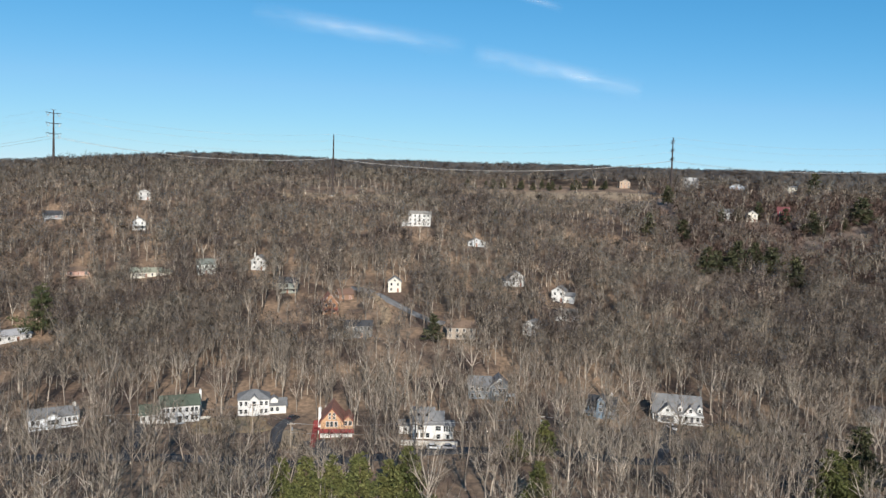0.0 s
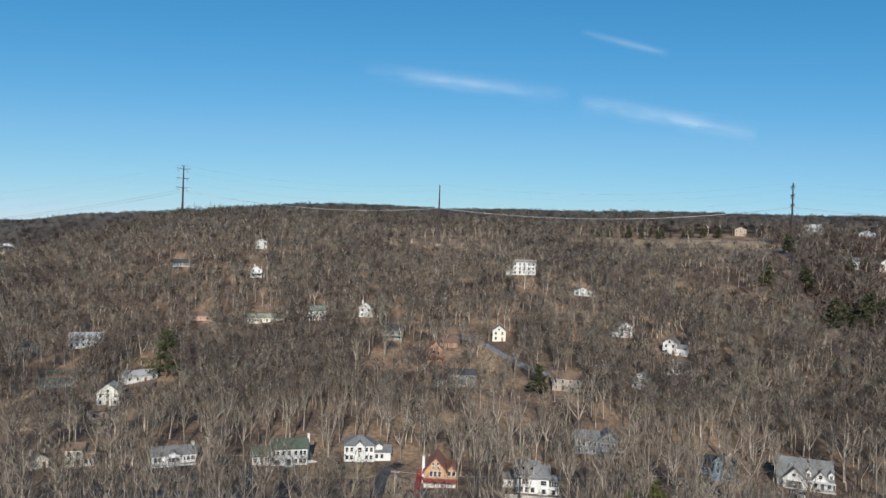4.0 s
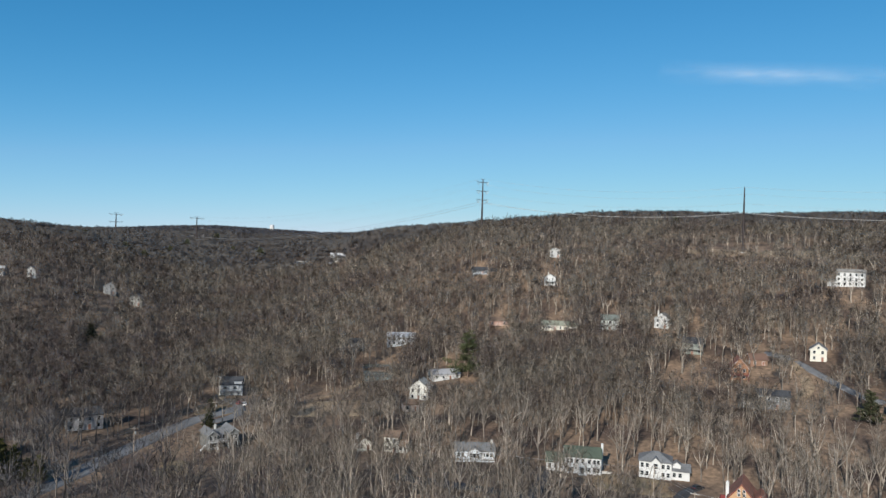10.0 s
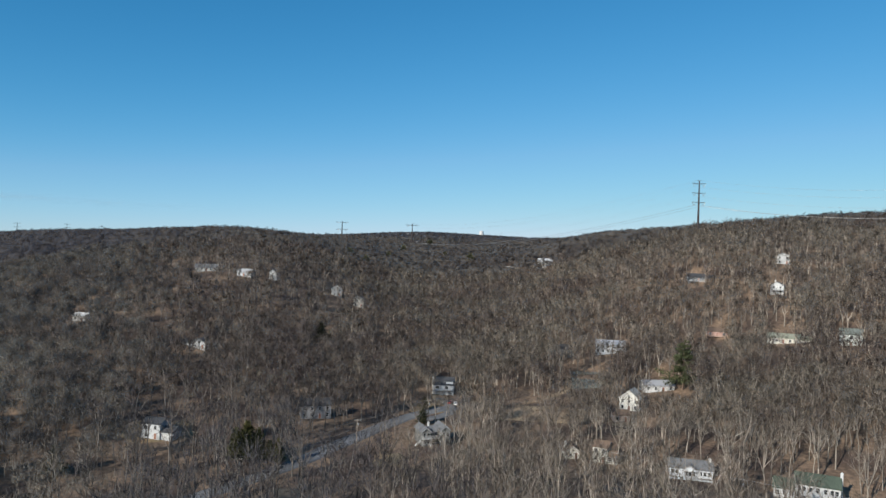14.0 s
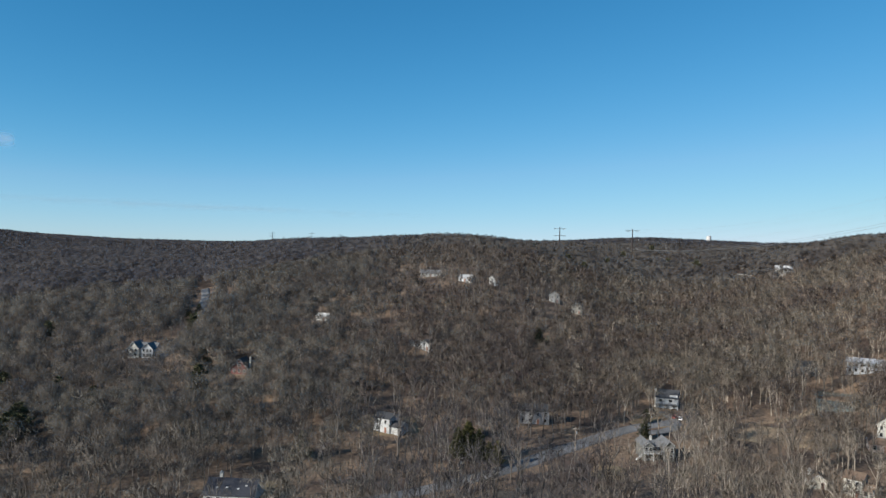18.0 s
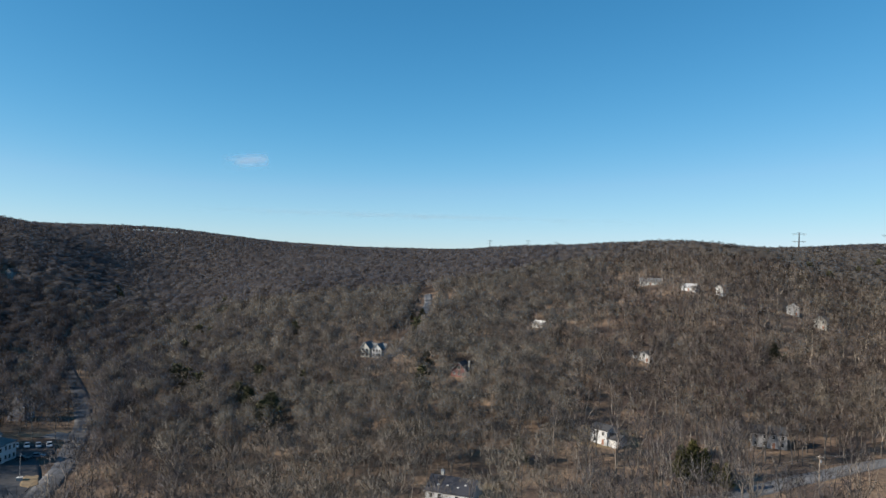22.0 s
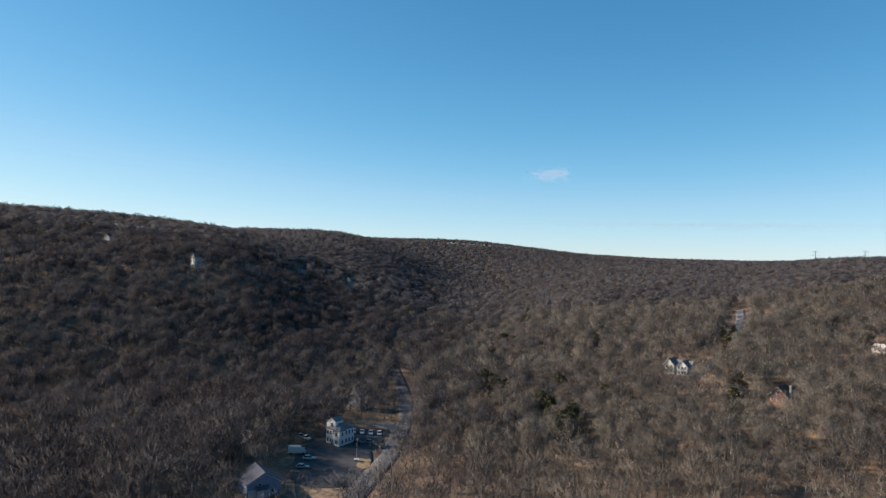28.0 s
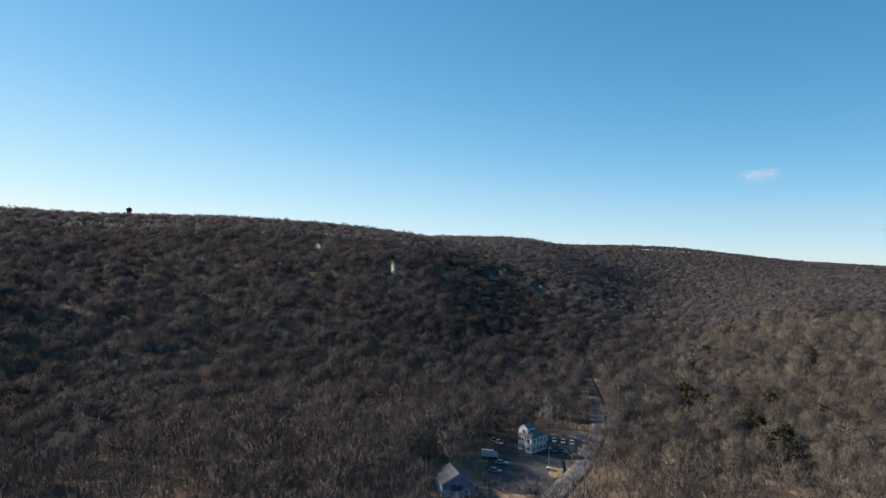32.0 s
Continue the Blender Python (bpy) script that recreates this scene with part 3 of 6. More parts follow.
OPEN.extend([(-222, -90, 7, 0.0), (-210, -86, 7, 0.05), (-198, -82, 7, 0.1), (-186, -78, 6, 0.2), (-216, -104, 14, 0.0), (-251, -119, 13, 0.0), (-264, -114, 9, 0.0), (-228, -121, 9, 0.0), (-182, -107, 9, 0.0), (-172, -102, 9, 0.1), (-162, -98, 9, 0.3), (-196, -128, 8, 0.0), (-36, 203, 13, 0.0), (-34, 190, 11, 0.2), (-45, 210, 9, 0.1), (275, 470, 60, 0.35), (300, 520, 70, 0.35), (250, 560, 50, 0.4), (238, 640, 16, 0.1), (228, 655, 20, 0.05), (275, 640, 20, 0.05), (262, 620, 18, 0.2), (308, 612, 20, 0.05), (296, 590, 20, 0.2), (-398, 12, 14, 0.0), (-384, 10, 12, 0.1), (-370, 8, 10, 0.3), (185, 440, 40, 0.5), (225, 450, 45, 0.4), (-240, 255, 25, 0.4), (-70, 330, 30, 0.5), (-20, 300, 26, 0.6),
             (90, 588, 46, 0.12), (40, 602, 36, 0.12), (140, 575, 42, 0.12), (185, 585, 16, 0.0), (-90, 560, 16, 0.2),
             (-172, 140, 12, 0.6), (-196, 148, 12, 0.35), (-185, 162, 12, 0.6), (-206, -102, 12, 0.05), (-192, -98, 10, 0.15), (-200, 27, 14, 0.05), (-185, 24, 14, 0.3),
             (-33, 214, 13, 0.0), (-66, 232, 15, 0.05), (-90, 222, 16, 0.1), (-120, 214, 14, 0.15), (-3, 212, 12, 0.1), (80, 234, 16, 0.05), (58, 240, 13, 0.15)])

# trees thinned on the camera's sightlines to road, drives, lane, houses and lot
for px, py, rad in ((-226, 140, 6), (-231, 153, 7), (-236, 168, 7), (-243, 187, 6), (-246, 206, 6), (-248, 228, 7), (-232, 250, 6), (-230, 264, 6), (-229, 278, 6), (-232, 309, 10), (-29, 375, 5), (-18, 362, 5)):
    OPEN.extend((px * k, py * k, rad, 0.12 + 1.6 * (0.96 - k)) for k in (0.96, 0.92, 0.88, 0.84))
OPEN.extend((-2.5 * k, 224 * k, 9, 0.15) for k in (0.96, 0.93, 0.90, 0.87))
OPEN.extend((-36 * k, 222 * k, 8, 0.1) for k in (0.96, 0.93, 0.90))
OPEN.extend((-234 * k, -128 * k, 8, 0.0) for k in (1.0, 0.97, 0.94, 0.91))
OPEN.extend((-276 * k, -117 * k, 9, 0.05) for k in (0.98, 0.95, 0.92, 0.89))
OPEN.extend((-254 * k, -122 * k, 6, 0.0) for k in (0.97, 0.94, 0.91))
OPEN.extend((-252 * k, -104 * k, 6, 0.05) for k in (1.0, 0.97, 0.94, 0.91))
# trees thinned on the camera's sightlines, so that two pylons show to their feet
for px, py in ((-90.4, 571.9), (187, 589)):
    OPEN.extend((px * k, py * k, 5, 0.05) for k in (0.85, 0.87, 0.89, 0.91, 0.93, 0.95, 0.97, 0.99))

# ---- the houses above the lane ----
GREY_R, DARK_R, GREEN_R = roofing(0.16, 0.162, 0.165), roofing(0.055, 0.057, 0.062), roofing(0.072, 0.092, 0.066)
BROWN_R, RED_R, TAN_R = roofing(0.17, 0.115, 0.08), roofing(0.23, 0.10, 0.07), roofing(0.27, 0.25, 0.22)
BLUEWHITE = paint(0.56, 0.59, 0.62)

# grey-roofed ranch
h = home_at(-126.3, 229.5, 4, "low pale grey ranch house with a grey shingle roof", 14, 8.5, 16)
block(h, -7.2, 7.2, 0, 8.5, 0, 3.1, 2.0, "side", BLUEWHITE, GREY_R)
block(h, -2.7, 2.1, -1.0, 2, 0, 3.1, 1.2, "front", BLUEWHITE, GREY_R, over=0.3)
for wx in (-6.0, -4.6, 3.2, 4.6, 6.0):
    window(h, wx, -0.02, 1.1, 0.95, 1.3)
for wx in (-1.5, -0.3, 0.9):
    window(h, wx, -1.02, 1.0, 0.9, 1.4)
door(h, 2.6, -0.02, 0.1, 0.9, 2.1)
p = part("porch", boxes((-7.2, 7.2, -2.4, -1.05, -2.4, 0.0)), BLUEWHITE, h)
rail(p, -7.2, 7.2, -2.35, -2.35, 0, WHITE, 0.9)
chimney(h, 6.4, 4, 3.1, 6.0, 0.8)

# green-roofed colonial with a lower wing
h = home_at(-88, 238.3, 2, "white two-storey colonial house with a mossy green roof", 20, 9, 16)
block(h, -6.3, 6.3, 0, 9, 0, 5.9, 2.4, "side", WHITE, GREEN_R)
block(h, -12.6, -6.3, 0.9, 7.5, 0.3, 3.4, 2.3, "side", WHITE, GREEN_R)
for z in (0.9, 3.7):
    for wx in (-5.2, -3.9, -2.0, 2.2, 4.0, 5.3):
        if not (z < 1 and wx == -2.0):
            window(h, wx, -0.02, z, 0.95, 1.35)
window(h, 0, -0.02, 3.7, 1.0, 1.5)
part("portico", boxes((-1.3, 1.3, -1.4, -0.02, 2.6, 2.9), (-1.25, -1.05, -1.35, -1.15, 0, 2.6), (1.05, 1.25, -1.35, -1.15, 0, 2.6), (-1.5, 1.5, -1.6, -0.02, -1.5, 0.05)), WHITE, h)
door(h, 0, -0.02, 0.1, 1.1, 2.1, colour=paint(0.08, 0.07, 0.06))
row(h, -12.6, -6.3, 0.88, 1.2, 3)
for yy in (2, 6.5):
    for z in (0.9, 3.7):
        window(h, 6.32, yy, z, 0.9, 1.3, 90)
chimney(h, 6.75, 4.5, 0, 9.6, 0.8, WHITE)
part("parapet", boxes((6.6, 10.2, 2.0, 2.3, -2, 0.9)), STONE, h)

# white colonial with a hipped roof
h = home_at(-65.6, 249.5, 0, "white two-storey colonial house with a grey hipped roof", 17, 9, 16)
block(h, -5.6, 5.2, 0, 9, 0, 5.9, 2.6, "hip", WHITE, GREY_R)
block(h, -1.5, 1.3, -0.7, 2, 0, 5.9, 1.4, "front", WHITE, GREY_R, over=0.25)
block(h, 5.2, 11.2, 1.2, 8, 0, 3.2, 1.6, "side", WHITE, GREY_R)
for z in (0.9, 3.7):
    for wx in (-4.6, -2.9, 2.4, 4.1):
        window(h, wx, -0.02, z, 0.95, 1.4)
    for yy in (2.5, 6):
        window(h, -5.62, yy, z, 0.9, 1.4, -90)
window(h, -0.1, -0.72, 3.6, 1.3, 1.7)
door(h, -0.1, -0.72, 0.1, 1.2, 2.2)
row(h, 5.2, 9, 1.18, 1.0, 2)
door(h, 9.9, 1.18, 0.1, 2.0, 2.1, garage=True)
block(h, 5.6, 8.2, 2, 5, 3.2, 5.0, 0.9, "front", WHITE, GREY_R, over=0.2, sink=0)

# orange chalet with a red deck and stair
ORANGE = paint(0.44, 0.27, 0.15)
REDWOOD = paint(0.17, 0.024, 0.024)
h = home_at(-33.5, 229.7, -2, "orange chalet with a brown-red roof and a dark red deck", 11, 11, 14)
block(h, -4.9, 2.4, 0, 11, 0, 5.3, 4.3, "front", ORANGE, RED_R, over=0.6, trim=REDWOOD)
block(h, 2.4, 5.6, 0.8, 8, 0, 5.2, 1.6, "front", ORANGE, RED_R, over=0.35, trim=REDWOOD)
part("foundation", boxes((-5.0, 5.7, -0.5, -0.02, -2.5, 2.0)), WHITE, h, "white painted foundation wall")
d = part("deck", boxes((-5.2, 6.0, -2.4, -0.52, 2.3, 2.55)), REDWOOD, h, "dark red timber deck")
part("fascia", boxes((-5.2, 6.0, -2.5, -2.4, 2.1, 3.5)), REDWOOD, d)
for px in (-5.0, -1.4, 2.2, 5.8):
    part("post", boxes((px - 0.12, px + 0.12, -2.38, -2.14, -3, 2.3)), REDWOOD, d)
for wx in (-2.6, -1.3, 0.1):
    window(h, wx, -0.02, 3.5, 0.9, 1.6)
for wx, wz in ((-2.0, 6.0), (-0.5, 6.0), (-2.0, 7.2), (-0.5, 7.2)):
    window(h, wx, -0.02, wz, 0.65, 0.75)
row(h, 2.5, 5.5, 0.78, 3.7, 2, 1.0, 1.3)
chimney(h, -5.4, 3.5, 0, 8.6, 0.9, WHITE)
st = part("stair", bmesh.new(), REDWOOD, h, "long dark red outdoor stair")
for i in range(26):
    z = 2.3 - i * 0.1
    y = 1.0 - i * 0.45
    part("step", boxes((-7.4, -6.0, y - 0.5, y, z - 0.12, z)), REDWOOD, st)
for px in (-7.45, -5.95):
    bm = bmesh.new()
    for lift in (0.25, 1.15):
        vs = [bm.verts.new(p) for p in ((px - 0.05, 1.2, 2.3 + lift - 0.3), (px + 0.05, 1.2, 2.3 + lift - 0.3), (px + 0.05, 1.2, 2.3 + lift), (px - 0.05, 1.2, 2.3 + lift),
                                        (px - 0.05, -10.9, -0.3 + lift - 0.3), (px + 0.05, -10.9, -0.3 + lift - 0.3), (px + 0.05, -10.9, -0.3 + lift), (px - 0.05, -10.9, -0.3 + lift))]
        for f in ((3, 2, 1, 0), (4, 5, 6, 7), (0, 1, 5, 4), (1, 2, 6, 5), (2, 3, 7, 6), (3, 0, 4, 7)):
            bm.faces.new([vs[i] for i in f])
    part("handrail", bm, REDWOOD, st)
part("landing", boxes((-7.4, -5.2, 1.0, 3.4, 2.05, 2.3), (-7.4, -7.2, 1.0, 3.4, 2.3, 4.6), (-7.4, -5.2, 3.2, 3.4, 2.3, 4.6)), REDWOOD, h)

# grey-roofed house with a sunroom
h = home_at(-2.3, 229, 0, "pale grey two-storey house with a grey roof and a sunroom", 13, 9, 13)
LIGHTGREY = paint(0.62, 0.62, 0.6)
block(h, -6.0, 1.0, 0, 9, 0, 5.0, 4.2, "side", LIGHTGREY, GREY_R)
block(h, 1.0, 4.2, -0.6, 8, 0, 5.2, 3.0, "side", LIGHTGREY, GREY_R)
block(h, 4.2, 7.6, 0.2, 5, 0, 4.6, 0.8, "side", WHITE, GREY_R)
for wx in (-3.2, 2.6):
    window(h, wx, -0.02 if wx < 1 else -0.62, 3.1, 1.7, 1.4)
for wx in (-4.4, -2.6, -0.8):
    window(h, wx, -0.02, 0.5, 1.2, 1.5)
for wx in (4.7, 5.5, 6.3, 7.1):
    window(h, wx, 0.18, 2.6, 0.6, 1.7)
row(h, 1.2, 7.4, -0.62, 0.4, 2, 1.2, 1.4)
for wx in (-4.0, -1.2):
    part("skylight", boxes((wx - 0.4, wx + 0.4, 1.9, 2.0, 7.0, 7.9)), GLASS, h)
chimney(h, -6.5, 3, 0, 9.6, 1.0)
part("terrace", boxes((-7.5, 8.0, -3.6, -0.7, -3, -0.4)), STONE, h)
g = thing("retaining_wall", -2.5, 222.6, height(-2.5, 222.6), 0, "pale stone retaining wall below a grey house", "wall")
part("wall", boxes((-9, 9, -0.3, 0.3, -2, 1.3)), STONE, g)
part("coping", boxes((-9.1, 9.1, -0.4, 0.4, 1.3, 1.45)), STONE, g)
h = home_at(-10.8, 233.5, 0, "small pale shed with a grey roof beside a house", 4, 4, 5, "shed")
block(h, -2, 2, 0, 4, 0, 3.0, 1.2, "side", LIGHTGREY, GREY_R)
window(h, 0, -0.02, 1.2, 1.0, 1.0)

# blue-grey house half hidden by trees
SLATE = paint(0.15, 0.175, 0.195)
h = home_at(20.2, 270.2, 3, "blue-grey timber house with a deck among bare trees", 17, 9, 12, keep=0.7)
block(h, -8.6, 0, 0, 9, 0, 5.2, 2.6, "side", SLATE, GREY_R)
block(h, 0, 6.5, -1.2, 8, 0, 5.6, 3.0, "front", SLATE, GREY_R)
row(h, -8.4, -0.2, -0.02, 3.2, 4)
row(h, -8.4, -0.2, -0.02, 0.6, 3)
row(h, 0.3, 6.2, -1.22, 3.2, 3)
window(h, 3.2, -1.22, 6.0, 1.2, 1.2)
deck(h, 1, 9.4, -1.2, 2.6, 2.6, paint(0.4, 0.42, 0.42), -4)

# blue house with a deck
BLUE = paint(0.10, 0.15, 0.21)
h = home_at(60.4, 257, -6, "blue clapboard house with a dark roof and a tall dormer", 14, 9, 13)
block(h, -5.2, 4.6, 0, 8, 0, 4.3, 2.8, "side", BLUE, DARK_R)
block(h, -1.9, 0.9, -1.0, 4, 0, 6.4, 1.6, "front", paint(0.14, 0.21, 0.28), DARK_R, over=0.25)
window(h, -0.5, -1.02, 4.8, 0.9, 1.3)
window(h, -0.5, -1.02, 2.6, 1.1, 1.3)
row(h, -5.0, -2.1, -0.02, 2.6, 2)
row(h, 1.1, 4.4, -0.02, 2.6, 2)
row(h, -5.0, 4.4, -0.02, 0.3, 4)
deck(h, -7.0, -2.0, -0.02, 2.2, 2.6, paint(0.3, 0.32, 0.33), -4)
deck(h, 1.0, 6.2, -0.02, 2.2, 2.6, paint(0.3, 0.32, 0.33), -4)
chimney(h, 2.8, 4.8, 5.4, 8.0, 0.8)

# white cape house with two gables, dormers and a garage
h = home_at(87.5, 253, 5, "white cape house with a grey roof, dormers and a garage", 17, 11, 15)
block(h, -9.2, 7.6, 0, 11, 0, 3.0, 5.4, "side", WHITE, GREY_R)
block(h, -7.4, -0.9, -1.6, 6, 0, 3.2, 3.0, "front", WHITE, GREY_R, over=0.4)
block(h, 1.6, 6.0, -0.5, 6, 0.9, 3.4, 2.6, "front", WHITE, GREY_R, over=0.35, sink=-2.0)
for dx in (0.35, 7.0):
    block(h, dx - 0.75, dx + 0.75, 0.6, 4, 3.4, 5.2, 0.8, "front", WHITE, GREY_R, over=0.15, sink=0)
    window(h, dx, 0.58, 3.8, 0.8, 1.1)
door(h, -4.2, -1.62, 0.05, 4.6, 2.3, garage=True, colour=paint(0.06, 0.06, 0.065))
window(h, -4.2, -1.62, 3.9, 1.1, 0.9)
window(h, 3.8, -0.52, 3.8, 1.0, 1.2)
p = part("porch", boxes((-0.8, 8.2, -2.2, -0.55, -1.8, 0.0), (-0.8, 8.2, -2.3, -0.55, 2.75, 2.95)), WHITE, h)
for px in (-0.5, 1.5, 3.4, 5.6, 7.9):
    part("post", boxes((px - 0.09, px + 0.09, -2.15, -1.97, 0, 2.75)), WHITE, p)
rail(p, -0.8, 8.2, -2.1, -2.1, 0, WHITE, 0.9)
row(h, -0.6, 7.4, -0.03, 0.8, 4, 1.0, 1.4, skip=(2,))
door(h, 4.4, -0.03, 0.05, 1.0, 2.1, colour=paint(0.1, 0.1, 0.12))
plain_house(155, 243, -18, 10, 8, 1, 2.4, "side", paint(0.45, 0.42, 0.38), paint(0.2, 0.17, 0.15), "low brown house with a dark roof in bare woods", 3, keep=0.3)

# ---- houses up the hillside ----
plain_house(-16.6, 481.7, -4, 15, 9, 3, 1.6, "side", WHITE, TAN_R, "large white three-storey house high on a wooded hill", 5, entry=False, front=13, wing=(-1, 4.5, 3.0, 5), keep=0.5)
plain_house(21.3, 449.5, 6, 11, 8, 1, 2.4, "front", PALEGREY, GREY_R, "pale grey gabled house among bare trees", 3, keep=0.4)
plain_house(-25.6, 383.1, 0, 7, 9, 2, 2.6, "front", CREAM, GREY_R, "cream two-storey gabled house on a wooded slope", 2, front=16)
plain_house(-55.6, 352.6, 8, 7.4, 9, 2, 4.4, "front", paint(0.29, 0.145, 0.075), RED_R, "steep orange timber chalet with a deck", 2, deck_z=2.6, deckmat=REDWOOD, entry=False)
plain_house(-50, 371.7, 20, 8, 7, 1, 2.4, "side", paint(0.22, 0.13, 0.085), paint(0.15, 0.09, 0.065), "low house with a rust-brown roof", 2)
plain_house(-38, 325.2, 4, 13, 8, 2, 1.8, "side", paint(0.13, 0.13, 0.13), DARK_R, "dark timber house with a white garage door", 4, wing=(-1, 7, 3.2, 6))
plain_house(9.5, 326.9, -3, 13, 9, 2, 2.4, "side", paint(0.33, 0.28, 0.23), BROWN_R, "tan two-level ranch house with a brown roof", 4, entry=False, front=16)
plain_house(42.2, 333.3, -20, 6.8, 8, 2, 1.6, "front", WHITE, GREY_R, "white house with a grey roof behind bare trees", 2, keep=0.4)
plain_house(63.8, 354.3, 12, 12, 8, 1, 2.8, "side", WHITE, TAN_R, "white house with a pale roof behind bare trees", 4, keep=0.4, chim=-3)
plain_house(62.6, 378.9, -10, 7, 9, 2, 2.6, "front", WHITE, GREY_R, "white gabled house with a side wing among trees", 2, keep=0.65, wing=(1, 5, 3.5, 6))
plain_house(42.3, 396.7, 14, 8, 8, 2, 2.6, "front", WHITE, GREY_R, "white gabled house with a low wing among trees", 2, keep=0.55, wing=(-1, 4, 3.2, 5))
plain_house(-82.5, 377.1, -6, 10, 9, 2, 2.4, "side", paint(0.2, 0.22, 0.19), DARK_R, "dark green-grey house with a long deck", 3, keep=0.35, deck_z=3.0, deckmat=paint(0.3, 0.3, 0.27))
plain_house(-250, 454, 8, 11, 8, 1, 2.2, "side", paint(0.12, 0.13, 0.14), DARK_R, "dark low house with a white-railed deck on a hill", 4, deck_z=0.4, deckmat=PALEGREY, wing=(1, 6, 3.0, 6))
plain_house(-194.4, 452, -3, 7.5, 8, 2, 2.0, "front", WHITE, GREY_R, "white hillside house with a tall chimney and deck", 2, chim=-1.2, deck_z=3.0, deckmat=PALEGREY, entry=False)
plain_house(-106.4, 407.3, -14, 8, 8, 2, 2.8, "front", WHITE, GREY_R, "white gabled house among bare trees", 2, chim=-2.6, keep=0.3)
plain_house(-132.2, 395.5, 3, 10, 8, 2, 2.6, "side", paint(0.62, 0.66, 0.62), roofing(0.17, 0.19, 0.17), "pale house with a grey-green roof on a slope", 3, keep=0.3)
plain_house(-162.9, 388.2, -2, 16, 8, 1, 2.0, "side", CREAM, roofing(0.25, 0.26, 0.2), "long low white ranch house with an olive roof", 5, front=16, wing=(1, 5, 2.8, 5))
plain_house(-199.8, 387.5, 4, 11, 7, 1, 1.8, "side", paint(0.4, 0.25, 0.2), BROWN_R, "brown house with a long timber deck", 3, deck_z=0.5, deckmat=paint(0.45, 0.33, 0.26))
plain_house(-191.1, 314.5, 20, 15, 8, 1, 2.0, "side", WHITE, paint(0.33, 0.33, 0.34), "long white ranch house with a pale grey roof", 4, sides=1, front=22, keep=0.04)
plain_house(-185.6, 280.1, -14, 9, 9, 2, 3.4, "front", paint(0.58, 0.565, 0.51), paint(0.4, 0.385, 0.34), "cream-white gabled house with tall windows", 3, front=18, keep=0.08)
plain_house(-178.5, 264, 10, 7, 7, 1, 1.6, "side", paint(0.45, 0.36, 0.31), BROWN_R, "pinkish tan cottage half hidden by branches", 2, keep=0.5)
plain_house(-247.6, 352.8, 2, 17, 8, 2, 1.8, "side", BLUEWHITE, paint(0.5, 0.52, 0.55), "blue-white two-level house with a pale roof", 6, entry=False, front=22)
plain_house(-268.8, 333.1, 12, 14, 8, 2, 2.2, "side", paint(0.11, 0.13, 0.15), DARK_R, "dark blue-grey house among bare trees", 4, keep=0.3)
plain_house(-155.5, 217, -16, 5.5, 6, 2, 1.6, "side", CREAM, BROWN_R, "cream house with a brown roof and pale chimney", 2, wing=(1, 3.4, 2.9, 4), keep=0.3)
plain_house(-164.5, 212.5, 12, 5.5, 6, 1, 1.8, "front", CREAM, BROWN_R, "small cream cottage with a tall white chimney", 2, chim=-2.2, keep=0.3)
h = home_at(-264.4, 236.9, -4, "dark-roofed house with pale walls and a carport", 11, 9, 14)
block(h, -5.4, 4.6, 0, 9, 2.6, 5.6, 3.0, "side", PALEGREY, DARK_R, sink=0.1)
block(h, -5.4, 4.6, 2.4, 9, 0, 2.6, 0, "flat", PALEGREY, DARK_R, over=-0.2)
for px in (-5.2, -2.0, 1.2, 4.4):
    part("post", boxes((px - 0.15, px + 0.15, 0.05, 0.35, -1, 2.6)), PALEGREY, h)
for wx in (-3.4, 1.2):
    window(h, wx, -0.02, 3.6, 1.6, 1.2)
block(h, 0.8, 4.4, 0.2, 4, 5.4, 7.2, 0.6, "side", PALEGREY, DARK_R, over=0.2, sink=0)
chimney(h, -5.9, 3, 0, 8.8, 0.9)
h = home_at(-208.8, 183.6, 20, "dark grey modern house with white trim, decks and stair", 13, 10, 14, keep=0.04)
DUSK = paint(0.16, 0.165, 0.16)
block(h, -5.8, -2.2, 0, 9, 0, 5.6, 1.4, "front", DUSK, GREY_R, trim=WHITE)
block(h, -2.2, 2.0, 1.6, 8.5, 0, 4.8, 1.6, "side", DUSK, GREY_R, over=0.2)
block(h, 2.0, 5.6, -0.8, 8, 0, 6.0, 1.5, "front", DUSK, GREY_R, trim=WHITE)
deck(h, -5.8, -2.3, -0.02, 3.0, 1.3, WHITE, -2)
for z in (0.8, 3.4):
    row(h, -5.6, -2.4, -0.02, z, 2, 1.0, 1.5)
    row(h, 2.2, 5.4, -0.82, z, 2, 1.0, 1.6)
    row(h, -2.0, 1.8, 1.58, z, 2, 1.3, 1.5)
    window(h, 5.62, 2.2, z, 1.2, 1.5, 90)
    window(h, 5.62, 5.2, z, 1.2, 1.5, 90)
deck(h, -2.2, 2.0, 1.58, 2.8, 2.2, WHITE, -2)
chimney(h, -1.6, 5, 5, 7.8, 0.7)
st = part("stair", prism(bmesh.new(), [(-9.4, -1.6), (-5.9, 1.5), (-5.9, 1.9), (-9.4, -1.2)], 1.0, 2.1), WHITE, h)
for k in range(8):
    part("tread", boxes((-9.2 + k * 0.42, -8.8 + k * 0.42, 1.05, 2.05, -1.2 + k * 0.37, -1.05 + k * 0.37)), PALEGREY, st)

